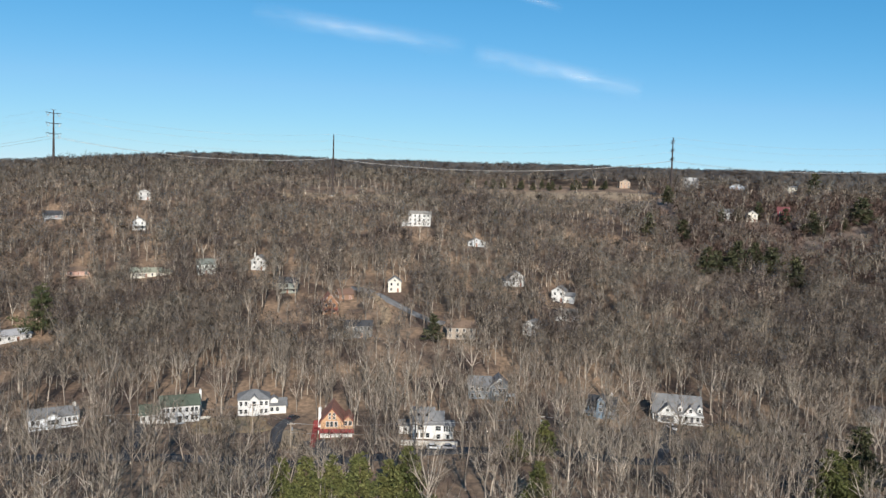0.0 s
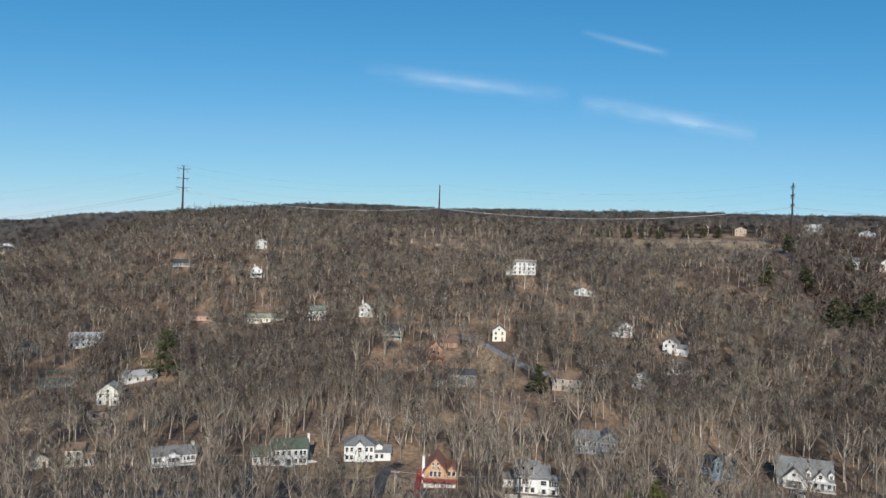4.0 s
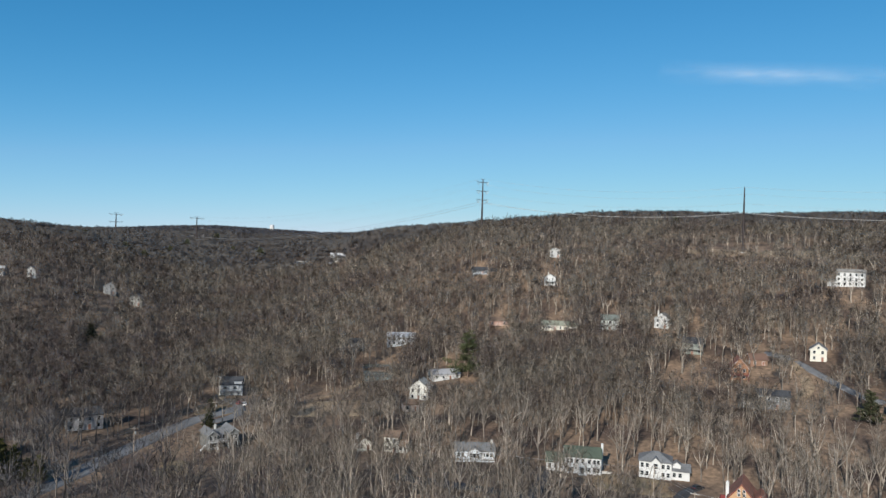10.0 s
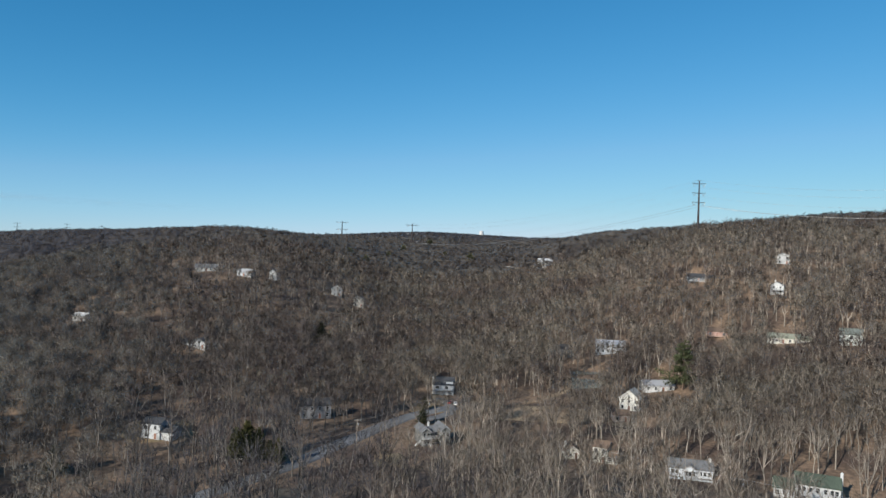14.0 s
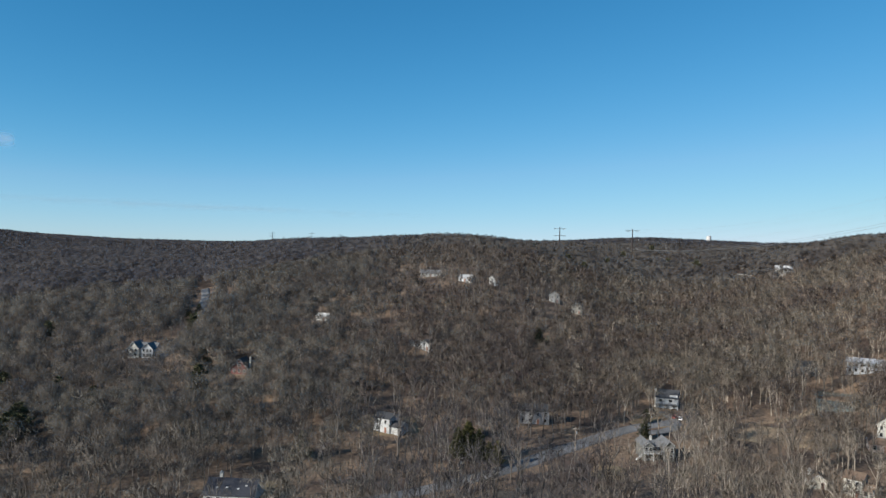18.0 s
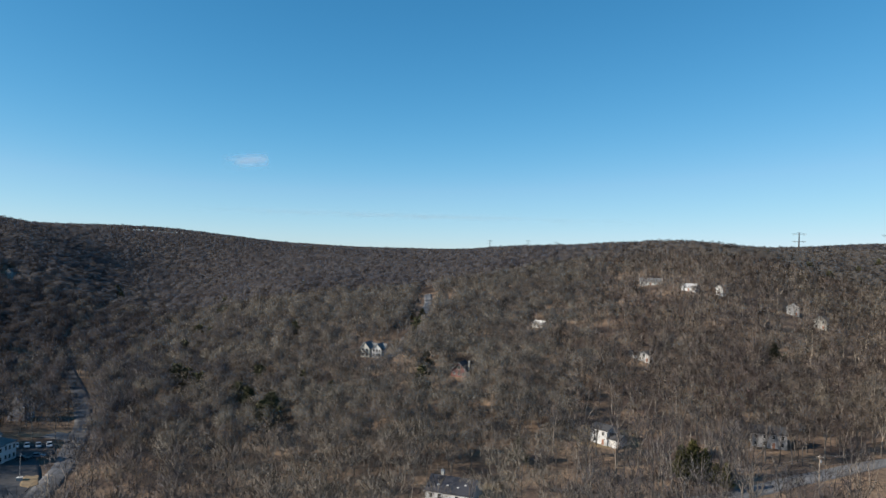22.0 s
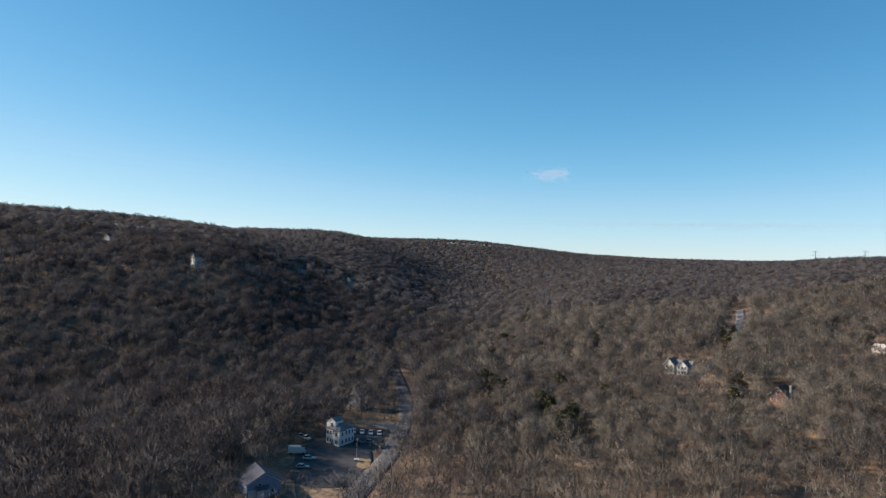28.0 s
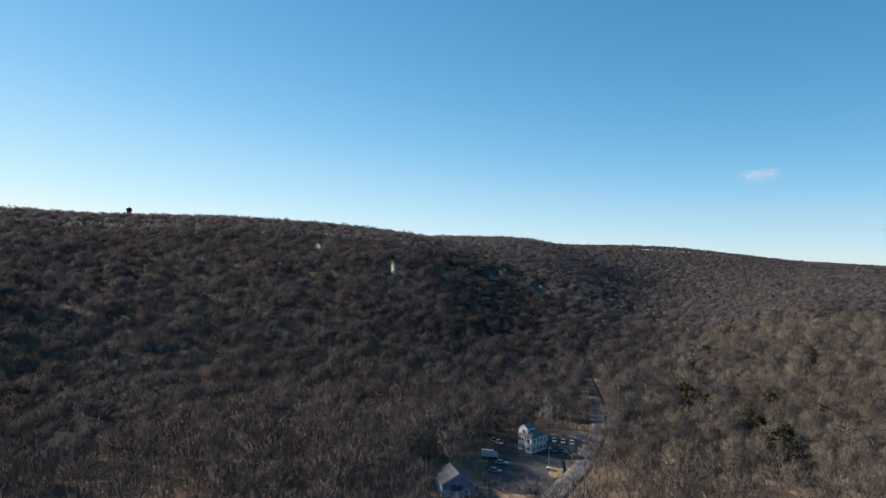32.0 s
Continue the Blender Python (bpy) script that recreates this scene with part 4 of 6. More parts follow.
plain_house(-263, 162.2, 6, 13, 8, 2, 2.2, "side", paint(0.26, 0.26, 0.27), DARK_R, "grey house in the shade of bare trees", 4, keep=0.45)
plain_house(-271.6, 95.7, -32, 7.5, 8, 2, 1.4, "side", PALEGREY, DARK_R, "small off-white house with a low wing beside woods", 2, wing=(1, 5, 2.9, 6), front=16)
plain_house(-370.1, 154.3, -30, 8, 8, 1, 2.8, "front", PALEGREY, GREY_R, "pale grey house with a low white garage", 2, wing=(-1, 7, 3.0, 7), front=16)

# dark-roofed house at the foot of the slope, seen from above
h = home_at(-217, 29, -18, "low house with a wide dark roof and skylights", 15, 12, 6)
block(h, -7.4, 7.4, 0, 12, 0, 3.0, 3.0, "side", PALEGREY, roofing(0.035, 0.038, 0.05))
row(h, -7, 7, -0.02, 0.9, 5, skip=(2,))
for wx, wy in ((-4, 2.4), (-1, 2.6), (2.5, 2.2), (4.6, 3.4)):
    part("skylight", boxes((wx - 0.35, wx + 0.35, wy - 0.5, wy + 0.5, 3.1 + wy * 0.5, 3.3 + wy * 0.5)), WHITE, h)
chimney(h, -4.5, 7.6, 4, 7.2, 0.9)
h = home_at(-355.4, 51, -20, "dark red timber chalet with white trim", 9, 9, 13)
block(h, -4, 4, 0, 9, 0, 3.4, 4.0, "front", paint(0.16, 0.05, 0.045), DARK_R, over=0.6)
row(h, -3.8, 3.8, -0.02, 0.9, 3)
window(h, 0, -0.02, 3.9, 1.6, 1.6)
chimney(h, 4.4, 3, 0, 7.8, 0.8, CREAM)
h = home_at(-411.9, 7.4, -28, "off-white farmhouse with two front gables", 15, 9, 14, keep=0.15)
block(h, -7.4, 7.4, 2, 9, 0, 5.0, 2.6, "side", PALEGREY, GREY_R)
block(h, -7.0, -1.0, 0, 8, 0, 5.2, 3.2, "front", paint(0.44, 0.44, 0.40), GREY_R)
block(h, 0.8, 6.8, 0, 8, 0, 5.2, 2.8, "front", PALEGREY, GREY_R)
for z in (0.9, 3.5):
    row(h, -6.8, -1.2, -0.02, z, 2)
    row(h, 1.0, 6.6, -0.02, z, 3)
plain_house(-445.7, 113.9, -35, 8, 7, 1, 1.4, "side", WHITE, paint(0.7, 0.7, 0.68), "small white house with a pale roof", 2, front=18)
plain_house(-488.4, 259.3, -25, 5.5, 8, 2, 1.9, "front", WHITE, GREY_R, "narrow white gabled house on a wooded hill", 1, front=18)
plain_house(-497.2, 239.9, -22, 11, 8, 1, 2.4, "side", PALEGREY, paint(0.4, 0.4, 0.4), "pale grey house with a light roof", 3, front=16)
plain_house(-526.6, 223.3, 0, 16, 8, 1, 2.4, "side", paint(0.4, 0.4, 0.38), GREY_R, "long grey house on a wooded hilltop", 5, front=16)
plain_house(-462, 300, 0, 8, 8, 2, 2.4, "front", paint(0.27, 0.275, 0.28), GREY_R, "grey house among bare trees", 2, keep=0.6)
plain_house(-440, 305, -12, 8, 8, 2, 2.4, "front", paint(0.29, 0.29, 0.27), GREY_R, "grey gabled house among bare trees", 2, keep=0.6)
plain_house(-520, 553, 0, 20, 9, 2, 0.5, "flat", paint(0.3, 0.28, 0.25), paint(0.6, 0.6, 0.58), "long flat-roofed house with a white roof edge", 6, entry=False, front=24)
plain_house(-482, 568, 6, 15, 9, 2, 3.0, "side", WHITE, paint(0.5, 0.5, 0.5), "white house with a pale roof on a hilltop", 4, front=24, wing=(-1, 7, 3.6, 7))
plain_house(-480, 592, 0, 12, 9, 2, 3.0, "front", paint(0.35, 0.24, 0.18), BROWN_R, "brown house behind bare trees on a hill", 3, keep=0.4)
plain_house(-214, 506, 4, 9, 8, 2, 2.0, "front", WHITE, GREY_R, "white hillside house below a ridge", 2, front=18)
plain_house(236.3, 685.4, 0, 14, 9, 2, 3.2, "side", PALEGREY, paint(0.45, 0.44, 0.42), "pale grey house with a tall roof on the hilltop", 4, front=34, keep=0.1)
plain_house(275.7, 671.6, 0, 14, 9, 1, 2.6, "front", paint(0.35, 0.4, 0.47), GREY_R, "blue-grey gabled house on the hilltop", 3, front=20)
plain_house(312.4, 644.2, 6, 12, 8, 2, 1.2, "side", CREAM, GREY_R, "cream two-storey house on the hilltop", 4, front=20)
plain_house(205, 517, 0, 10, 8, 2, 2.4, "side", paint(0.6, 0.62, 0.62), GREY_R, "pale house among pine trees on a slope", 3, front=16)
plain_house(222, 511, 6, 7, 8, 2, 2.4, "front", CREAM, GREY_R, "cream gabled house among pine trees", 2, front=16)
plain_house(241.3, 505.3, 0, 7.5, 8, 3, 2.6, "side", paint(0.2, 0.04, 0.05), paint(0.16, 0.05, 0.05), "tall dark red house beside pine trees", 2, front=16)
plain_house(170, 672, 10, 10, 8, 2, 2.4, "front", paint(0.36, 0.26, 0.18), BROWN_R, "brown house beyond the hilltop clearing", 3, front=16)

# ---- the white building, its lot and the far hillside ----
h = home_at(-254.4, -122.6, -42, "white two-storey building with a raised gabled roof room", 7.4, 8.5, 6, "building", keep=0.0, sunny=False)
WALLW = paint(0.62, 0.62, 0.62)
block(h, -3.6, 3.6, 0, 8.4, 0, 6.2, 2.0, "hip", WALLW, GREY_R)
block(h, -3.2, 0.6, 0.5, 5, 6.1, 8.9, 1.1, "front", WALLW, GREY_R, over=0.2, sink=0)
block(h, 1.2, 4.2, -1.1, 2.6, 0, 5.9, 0.9, "hip", WALLW, GREY_R, over=0.2)
for z in (0.9, 3.9):
    for wx in (-2.7, -1.2, 0.3):
        window(h, wx, -0.02, z, 0.8, 1.3)
    window(h, 2.7, -1.12, z, 1.0, 1.3)
    for yy in (3.6, 5.4, 7.3):
        window(h, -3.62, yy, z, 0.8, 1.3, -90)
        window(h, 3.62, yy, z, 0.8, 1.3, 90)
    window(h, 4.22, 0.7, z, 0.8, 1.3, 90)
window(h, -1.3, 0.48, 6.9, 1.0, 1.2)
window(h, 0.62, 2.6, 6.9, 1.0, 1.2, 90)
chimney(h, -3.9, 1.2, 0, 7.6, 0.7, WALLW)
door(h, -0.45, -0.02, 0.05, 1.0, 2.1, colour=paint(0.1, 0.1, 0.1))
part("step", boxes((-1.2, 0.3, -1.2, -0.1, -0.3, 0.05)), STONE, h)
plain_house(-312, -140, -30, 7, 8, 2, 2.8, "front", paint(0.30, 0.32, 0.36), paint(0.3, 0.32, 0.37), "grey-blue gabled house in deep shade", 2, chim=-2)
h = home_at(-193, -115.6, 16, "blue-grey barn-like house with a long roof", 12, 11, 4, keep=0.35, sunny=False)
block(h, -5.4, 5.4, 0, 11, 0, 4.2, 3.0, "front", paint(0.17, 0.23, 0.33), roofing(0.05, 0.062, 0.09), over=0.5)
window(h, -1.5, -0.02, 3.0, 0.9, 1.2)
window(h, 2.5, -0.02, 0.8, 0.9, 1.2)
door(h, -3.8, -0.02, 0.05, 2.2, 2.2, garage=True)
block(h, -2.6, 1.0, -1.2, 0.5, 0, 2.6, 0.8, "side", paint(0.28, 0.33, 0.4), roofing(0.05, 0.062, 0.09), over=0.25)
for fx, fy, turn, w, st, name in ((-473, -354, -62, 6, 3, "tall white gabled house on a shaded hillside"), (-527, -337, -58, 5, 2, "pale gabled house on a shaded hillside"),
                                  (-690, -320, -55, 10, 2, "pale house on a far hillside"), (-504, -467, -62, 9, 1, "pale cottage high on a shaded hill"),
                                  (-640, -352, -52, 8, 1, "small grey house on a far hillside")):
    plain_house(fx, fy, turn, w, 9, st, 2.6, "front", WHITE if "white" in name else PALEGREY, DARK_R, name, 2, front=26, keep=0.03)
    OPEN.extend((fx * k, fy * k, 0.5 * w + 4, 0.0) for k in (0.985, 0.97, 0.955, 0.94))
plain_house(-478.2, -41.2, 8, 8, 8, 1, 2.6, "side", paint(0.2, 0.23, 0.28), DARK_R, "dark slate-blue house among bare trees", 2, front=20)
plain_house(-560, -20, 8, 8, 8, 1, 2.4, "side", paint(0.35, 0.33, 0.3), GREY_R, "small grey house in valley woods", 2, front=16, keep=0.4)

# ---- pylons and power lines ----
def pylon(x, y, tall, turn, arm, gap, label, levels=3, slim=1.3):
    """A tall steel pole with davit arms and V strings of insulators. Returns the places where the wires hang."""
    t = thing("pylon", x, y, height(x, y), turn, label, "pylon", "pylons of the power line")
    part("pole", rod(bmesh.new(), (0, 0, -2), (0, 0, tall), 0.85 * slim, 0.32 * slim, 12), STEEL, t)
    part("footing", rod(bmesh.new(), (0, 0, -2), (0, 0, 0.5), 1.4 * slim, 1.4 * slim, 12), STONE, t)
    ends = []
    for s in (-1, 1):
        part("earth_wire_arm", rod(bmesh.new(), (0, 0, tall - 0.4), (s * arm * 0.3, 0, tall + 0.5), 0.14 * slim, 0.08 * slim, 6), STEEL, t)
        ends.append((s * arm * 0.3, tall + 0.5))
    for k in range(levels):
        z = tall - 2.2 - k * gap
        for s in (-1, 1):
            a = part("arm", rod(bmesh.new(), (s * 0.3, 0, z - 0.4), (s * arm, 0, z + 0.35), 0.24 * slim, 0.12 * slim, 6), STEEL, t)
            for e in (0.45, 0.98):
                part("insulator", rod(bmesh.new(), (s * arm * e, 0, z), (s * arm * 0.72, 0, z - 2.4), 0.13 * slim, 0.13 * slim, 6), GREYSTEEL, a)
            ends.append((s * arm * 0.72, z - 2.4))
    m = t.matrix_world
    return [m @ Vector((ex, 0, ez)) for ex, ez in ends]


def wire(p, q, sag, r, mat=None, name="power_line", label="thin pale overhead power line conductor"):
    me = bpy.data.curves.new(name, "CURVE")
    me.dimensions, me.bevel_depth, me.bevel_resolution = "3D", r, 0
    sp = me.splines.new("POLY")
    n = 25
    sp.points.add(n - 1)
    for i in range(n):
        u = i / (n - 1)
        c = Vector(p).lerp(Vector(q), u)
        sp.points[i].co = (c.x, c.y, c.z - 4 * sag * u * (1 - u), 1)
    me.materials.append(mat or WIRE)
    return tagged(new(name, me), label, "wire", "overhead wires")


MONO = "tall dark weathered-steel power pylon with three pairs of arms"
towers = [pylon(455, 585, 50, 78, 4.6, 7.2, MONO), pylon(187, 589, 51.5, 92, 4.6, 7.2, MONO), pylon(-90.4, 571.9, 49, 97, 4.6, 7.2, MONO),
          pylon(-286, 519, 51.5, 48, 5.2, 7.4, MONO), pylon(-896, 722, 47, 52, 10.5, 13, "far dark steel power pylon with wide cross arms", 3, 1.8),
          pylon(-1213, 795, 44, 55, 12, 14, "far dark steel power pylon with wide cross arms", 3, 2.0)]
for i, sag in ((0, 9), (1, 9), (2, 7), (3, 14)):
    for a, b in zip(towers[i][:6], towers[i + 1][:6]):
        wire(a, b, sag, 0.022)
    for a, b in zip(towers[i][6:], towers[i + 1][6:]):
        wire(a, b, sag, 0.085)
for px, py in ((-2300, 420), (-2350, 560), (-2500, 700)):
    pylon(px, py, 46, 80, 9, 10, "very distant steel pylon on a wooded rise", 2, 1.6)

t = thing("water_tower", -1620, 1590, height(-1620, 1590), 45, "distant white water tower above woods", "water tower")
part("tank", rod(bmesh.new(), (0, 0, 12), (0, 0, 30), 7.0, 7.0, 20), WHITE, t)
part("cap", rod(bmesh.new(), (0, 0, 30), (0, 0, 32.5), 7.2, 1.5, 20), WHITE, t)
part("stem", rod(bmesh.new(), (0, 0, -2), (0, 0, 12), 4.0, 4.0, 16), PALEGREY, t)

t = thing("lookout_tower", -482, -736, height(-482, -736), 30, "dark lookout tower standing over a wooded ridge", "tower")
part("shaft", boxes((-1.8, 1.8, -1.8, 1.8, -2, 18.5)), STEEL, t)
part("gallery", boxes((-2.3, 2.3, -2.3, 2.3, 18.5, 21.3)), STEEL, t)
part("roof", rod(bmesh.new(), (0, 0, 21.3), (0, 0, 23.0), 2.9, 0.3, 4), STEEL, t)

# ---- fenced court on the slope ----
court = thing("tennis_court", -232, 309, height(-232, 309) + 0.5, 40, "fenced grey-green tennis court among bare trees", "court")
COURTGREEN, FENCE = material("court_paint", (0.17, 0.20, 0.19), 0.85, spread=0.12, grain=0.5, second=(0.14, 0.165, 0.16), patch=6), material("fence_mesh", (0.10, 0.12, 0.12), 0.6, thin=True, cover=0.3)
part("surface", boxes((-7.5, 7.5, -12, 12, -5.0, 0.0)), COURTGREEN, court)
for lx in (-5.4, 0.0, 5.4):
    part("court_line", boxes((lx - 0.06, lx + 0.06, -10, 10, 0.0, 0.012)), LINE, court)
net = part("net", boxes((-6, 6, -0.02, 0.02, 0.05, 0.95)), FENCE, court)
for side in (-6.1, 6.1):
    part("net_post", rod(bmesh.new(), (side, 0, 0), (side, 0, 1.1), 0.05, 0.05, 8), GREYSTEEL, net)
for x0, x1, y0, y1 in ((-7.5, 7.5, -12, -12), (-7.5, 7.5, 12, 12), (-7.5, -7.5, -12, 12), (7.5, 7.5, -12, 12)):
    f = part("fence_panel", boxes((x0 - 0.01, x1 + 0.01, y0 - 0.01, y1 + 0.01, 0.0, 3.0)), FENCE, court)
    count = 5 if y0 == y1 else 7
    for k in range(count):
        u = k / (count - 1)
        px, py = x0 + (x1 - x0) * u, y0 + (y1 - y0) * u
        part("fence_post", rod(bmesh.new(), (px, py, -1), (px, py, 3.1), 0.05, 0.05, 6), GREYSTEEL, f)
OPEN.extend([(-232, 309, 13, 0.0), (-222, 297, 11, 0.1), (-213, 285, 10, 0.2), (-205, 274, 9, 0.4)])

# ---- utility poles along the lane and roads ----
def utility_pole(x, y, turn, tall=10.5):
    t = thing("utility_pole", x, y, height(x, y), turn, "wooden utility pole with a cross arm", "utility pole", "utility poles")
    part("pole", rod(bmesh.new(), (0, 0, -1), (0, 0, tall), 0.17, 0.12, 8), WOODPOLE, t)
    a = part("cross_arm", boxes((-1.2, 1.2, 0.12, 0.24, tall - 0.8, tall - 0.66)), WOODPOLE, t)
    for s in (-1.1, -0.4, 0.4, 1.1):
        part("insulator", rod(bmesh.new(), (s, 0.18, tall - 0.66), (s, 0.18, tall - 0.42), 0.06, 0.05, 6), LAMPGLASS, a)
    part("transformer", rod(bmesh.new(), (0.42, 0, tall - 2.6), (0.42, 0, tall - 1.6), 0.28, 0.28, 10), GREYSTEEL, t)
    return [t.matrix_world @ Vector((s, 0.18, tall - 0.42)) for s in (-1.1, 1.1)] + [t.matrix_world @ Vector((0.15, 0, tall - 3.2))]


for line in (((-140, 204, 20), (-100, 212, 10), (-61, 230, 0), (-44.4, 211.4, 0), (-6, 214, 0), (33, 224, 0), (75.5, 226, -10), (112, 214, -20), (150, 200, -20)),
             ((-212, -86, 70), (-246, -91, 70), (-283, -95, 65), (-320, -105, 60), (-356, -122, 60)),
             ((-438, 24, 80), (-470, 31, 80), (-505, 36, 80)), ((-207, 100, 60), (-226, 158, 60), (-233, 200, 60))):
    poles = [utility_pole(*p) for p in line]
    for a, b in zip(poles, poles[1:]):
        for p, q in zip(a, b):
            wire(p, q, 0.8, 0.022, name="service_wire", label="thin overhead service wire along a road")

# ---- conifers ----
def orient(d, rng):
    """Two unit vectors across the direction d, turned by chance."""
    h = np.array([0.0, 0, 1]) if abs(d[2]) < 0.9 else np.array([1.0, 0, 0])
    u = np.cross(d, h)
    u /= np.linalg.norm(u)
    v = np.cross(d, u)
    a = rng.uniform(0, 2 * np.pi)
    return u * np.cos(a) + v * np.sin(a), v * np.cos(a) - u * np.sin(a)


class Limbs:
    """Collects branches as tapered three-sided tubes and thin blades."""

    def __init__(self, seed):
        self.v, self.t, self.rng = [], [], np.random.default_rng(seed)

    def tube(self, p, q, r0, r1):
        d = (q - p) / np.linalg.norm(q - p)
        u, w = orient(d, self.rng)
        k = len(self.v)
        for c, r in ((p, r0), (q, r1)):
            for a in (0, 2.0944, 4.1888):
                self.v.append(c + r * (u * np.cos(a) + w * np.sin(a)))
        for a in range(3):
            b = (a + 1) % 3
            self.t += [(k + a, k + b, k + 3 + b), (k + a, k + 3 + b, k + 3 + a)]

    def blade(self, p, q, w0, face=None):
        d = (q - p) / np.linalg.norm(q - p)
        u, _ = orient(d, self.rng)
        if face is not None:
            u = np.cross(d, face)
            u /= np.linalg.norm(u) + 1e-6
        k = len(self.v)
        self.v += [p - u * w0 / 2, p + u * w0 / 2, q]
        self.t.append((k, k + 1, k + 2))

    def arrays(self):
        return np.array(self.v), np.array(self.t)


def conifer(seed, h, spread, tiers, ragged, slim=1.0, needles=NEEDLE, fine=1.0):
    """Trunk, and boughs of needle sprays in uneven tiers."""
    a, b = Limbs(seed), Limbs(seed + 300)
    rng = b.rng
    pts = [np.array([0.0, 0, -0.5]), np.array([rng.normal(0, 0.15), rng.normal(0, 0.15), h * 0.5]), np.array([0.0, 0, h])]
    a.tube(pts[0], pts[1], 0.02 * h, 0.012 * h)
    a.tube(pts[1], pts[2], 0.012 * h, 0.02)
    for k in range(tiers):
        f = 0.16 + 0.84 * k / tiers
        z = h * f
        reach = spread * slim * (1.08 - f) ** 0.75 * rng.uniform(1 - ragged, 1 + 0.4 * ragged)
        n = max(4, int(7 * (1.1 - 0.5 * f)))
        t0 = rng.uniform(0, 6.28)
        for i in range(n):
            if rng.uniform() < ragged * 0.45:
                continue
            t = t0 + 6.283 * i / n + rng.normal(0, 0.25)
            L = reach * rng.uniform(0.65, 1.15)
            base = np.array([0, 0, z + rng.normal(0, 0.25)])
            d = np.array([np.cos(t), np.sin(t), rng.uniform(-0.12, 0.28)])
            tip = base + d * L
            a.blade(base, tip, 0.09)
            m = int((18 + 9 * L) * fine)
            for j in range(m):
                g = rng.uniform(0.25, 1.05) ** 0.8
                c = base + (tip - base) * g + rng.normal(0, 0.22 + 0.06 * L, 3) * np.array([1, 1, 0.55])
                e = d * rng.uniform(0.2, 0.9) + rng.normal(0, 0.6, 3) + np.array([0, 0, 0.35])
                e /= np.linalg.norm(e)
                b.blade(c, c + e * rng.uniform(0.6, 1.1) / fine ** 0.3, rng.uniform(0.32, 0.5) / fine ** 0.6)
    return mesh_of("trunk", *a.arrays(), [PINEBARK]), mesh_of("crown", *b.arrays(), [needles])


PINES = [conifer(700 + i, 15, 6.6 if i % 2 else 5.4, 17, 0.25 + 0.1 * (i % 3)) for i in range(6)]
FARPINES = [conifer(740 + i, 15, 6.6 if i % 2 else 5.4, 15, 0.25 + 0.1 * (i % 3), fine=0.3) for i in range(5)]
RAGGED = conifer(760, 18, 8.2, 16, 0.6, needles=material("sunlit_pine_needles", (0.046, 0.056, 0.028), 0.7, spread=0.4, grain=0.9, random_by="island", second=(0.070, 0.074, 0.034), patch=5, thin=True))
CEDAR = conifer(770, 12, 3.4, 18, 0.3, needles=material("cedar_needles", (0.062, 0.062, 0.028), 0.7, spread=0.4, grain=0.9, random_by="island", second=(0.085, 0.08, 0.03), patch=5, thin=True))
SUNNY = [conifer(780 + i, 15, 5.8, 17, 0.3, needles=OLIVE) for i in range(3)]


def evergreen(x, y, h, kind=None, label="dark green pine tree among bare woods"):
    global pine_count
    pine_count += 1
    far_off = math.hypot(x, y)
    woodland = label.endswith("woods") and far_off > 230
    h *= 0.84 if far_off < 230 else (1.05 if y > 300 else 1.0) if woodland else 1.0
    pair, full = (SUNNY[pine_count % 3], 15) if far_off < 230 and not kind else (kind, 18 if kind is RAGGED else 12) if kind else (PINES[pine_count % 6], 15) if far_off < 330 else (FARPINES[pine_count % 5], 15)
    s = h / full
    t = new("pine_tree")
    t.matrix_world = pose(x, y, height(x, y), 0, 0, pine_count * 77) @ Matrix.Diagonal((s * (1.15 if woodland else 1.0), s * (1.15 if woodland else 1.0), s, 1))
    tagged(t, label, "tree", "evergreen trees")
    link("trunk", pair[0], t)
    link("crown", pair[1], t)
    OPEN.append((x, y, h * 0.2, 0.0))
    az = radians(bearing(x, y))
    # trees thinned towards the camera to show each pine, further on the sunlit slope
    for k in (0.5, 1.0, 1.5, 2.1) if bearing(x, y) < 60 else (0.5,):
        OPEN.append((x + math.sin(az) * h * k, y - math.cos(az) * h * k, h * 0.3, 0.1 if far_off > 230 else 0.0))


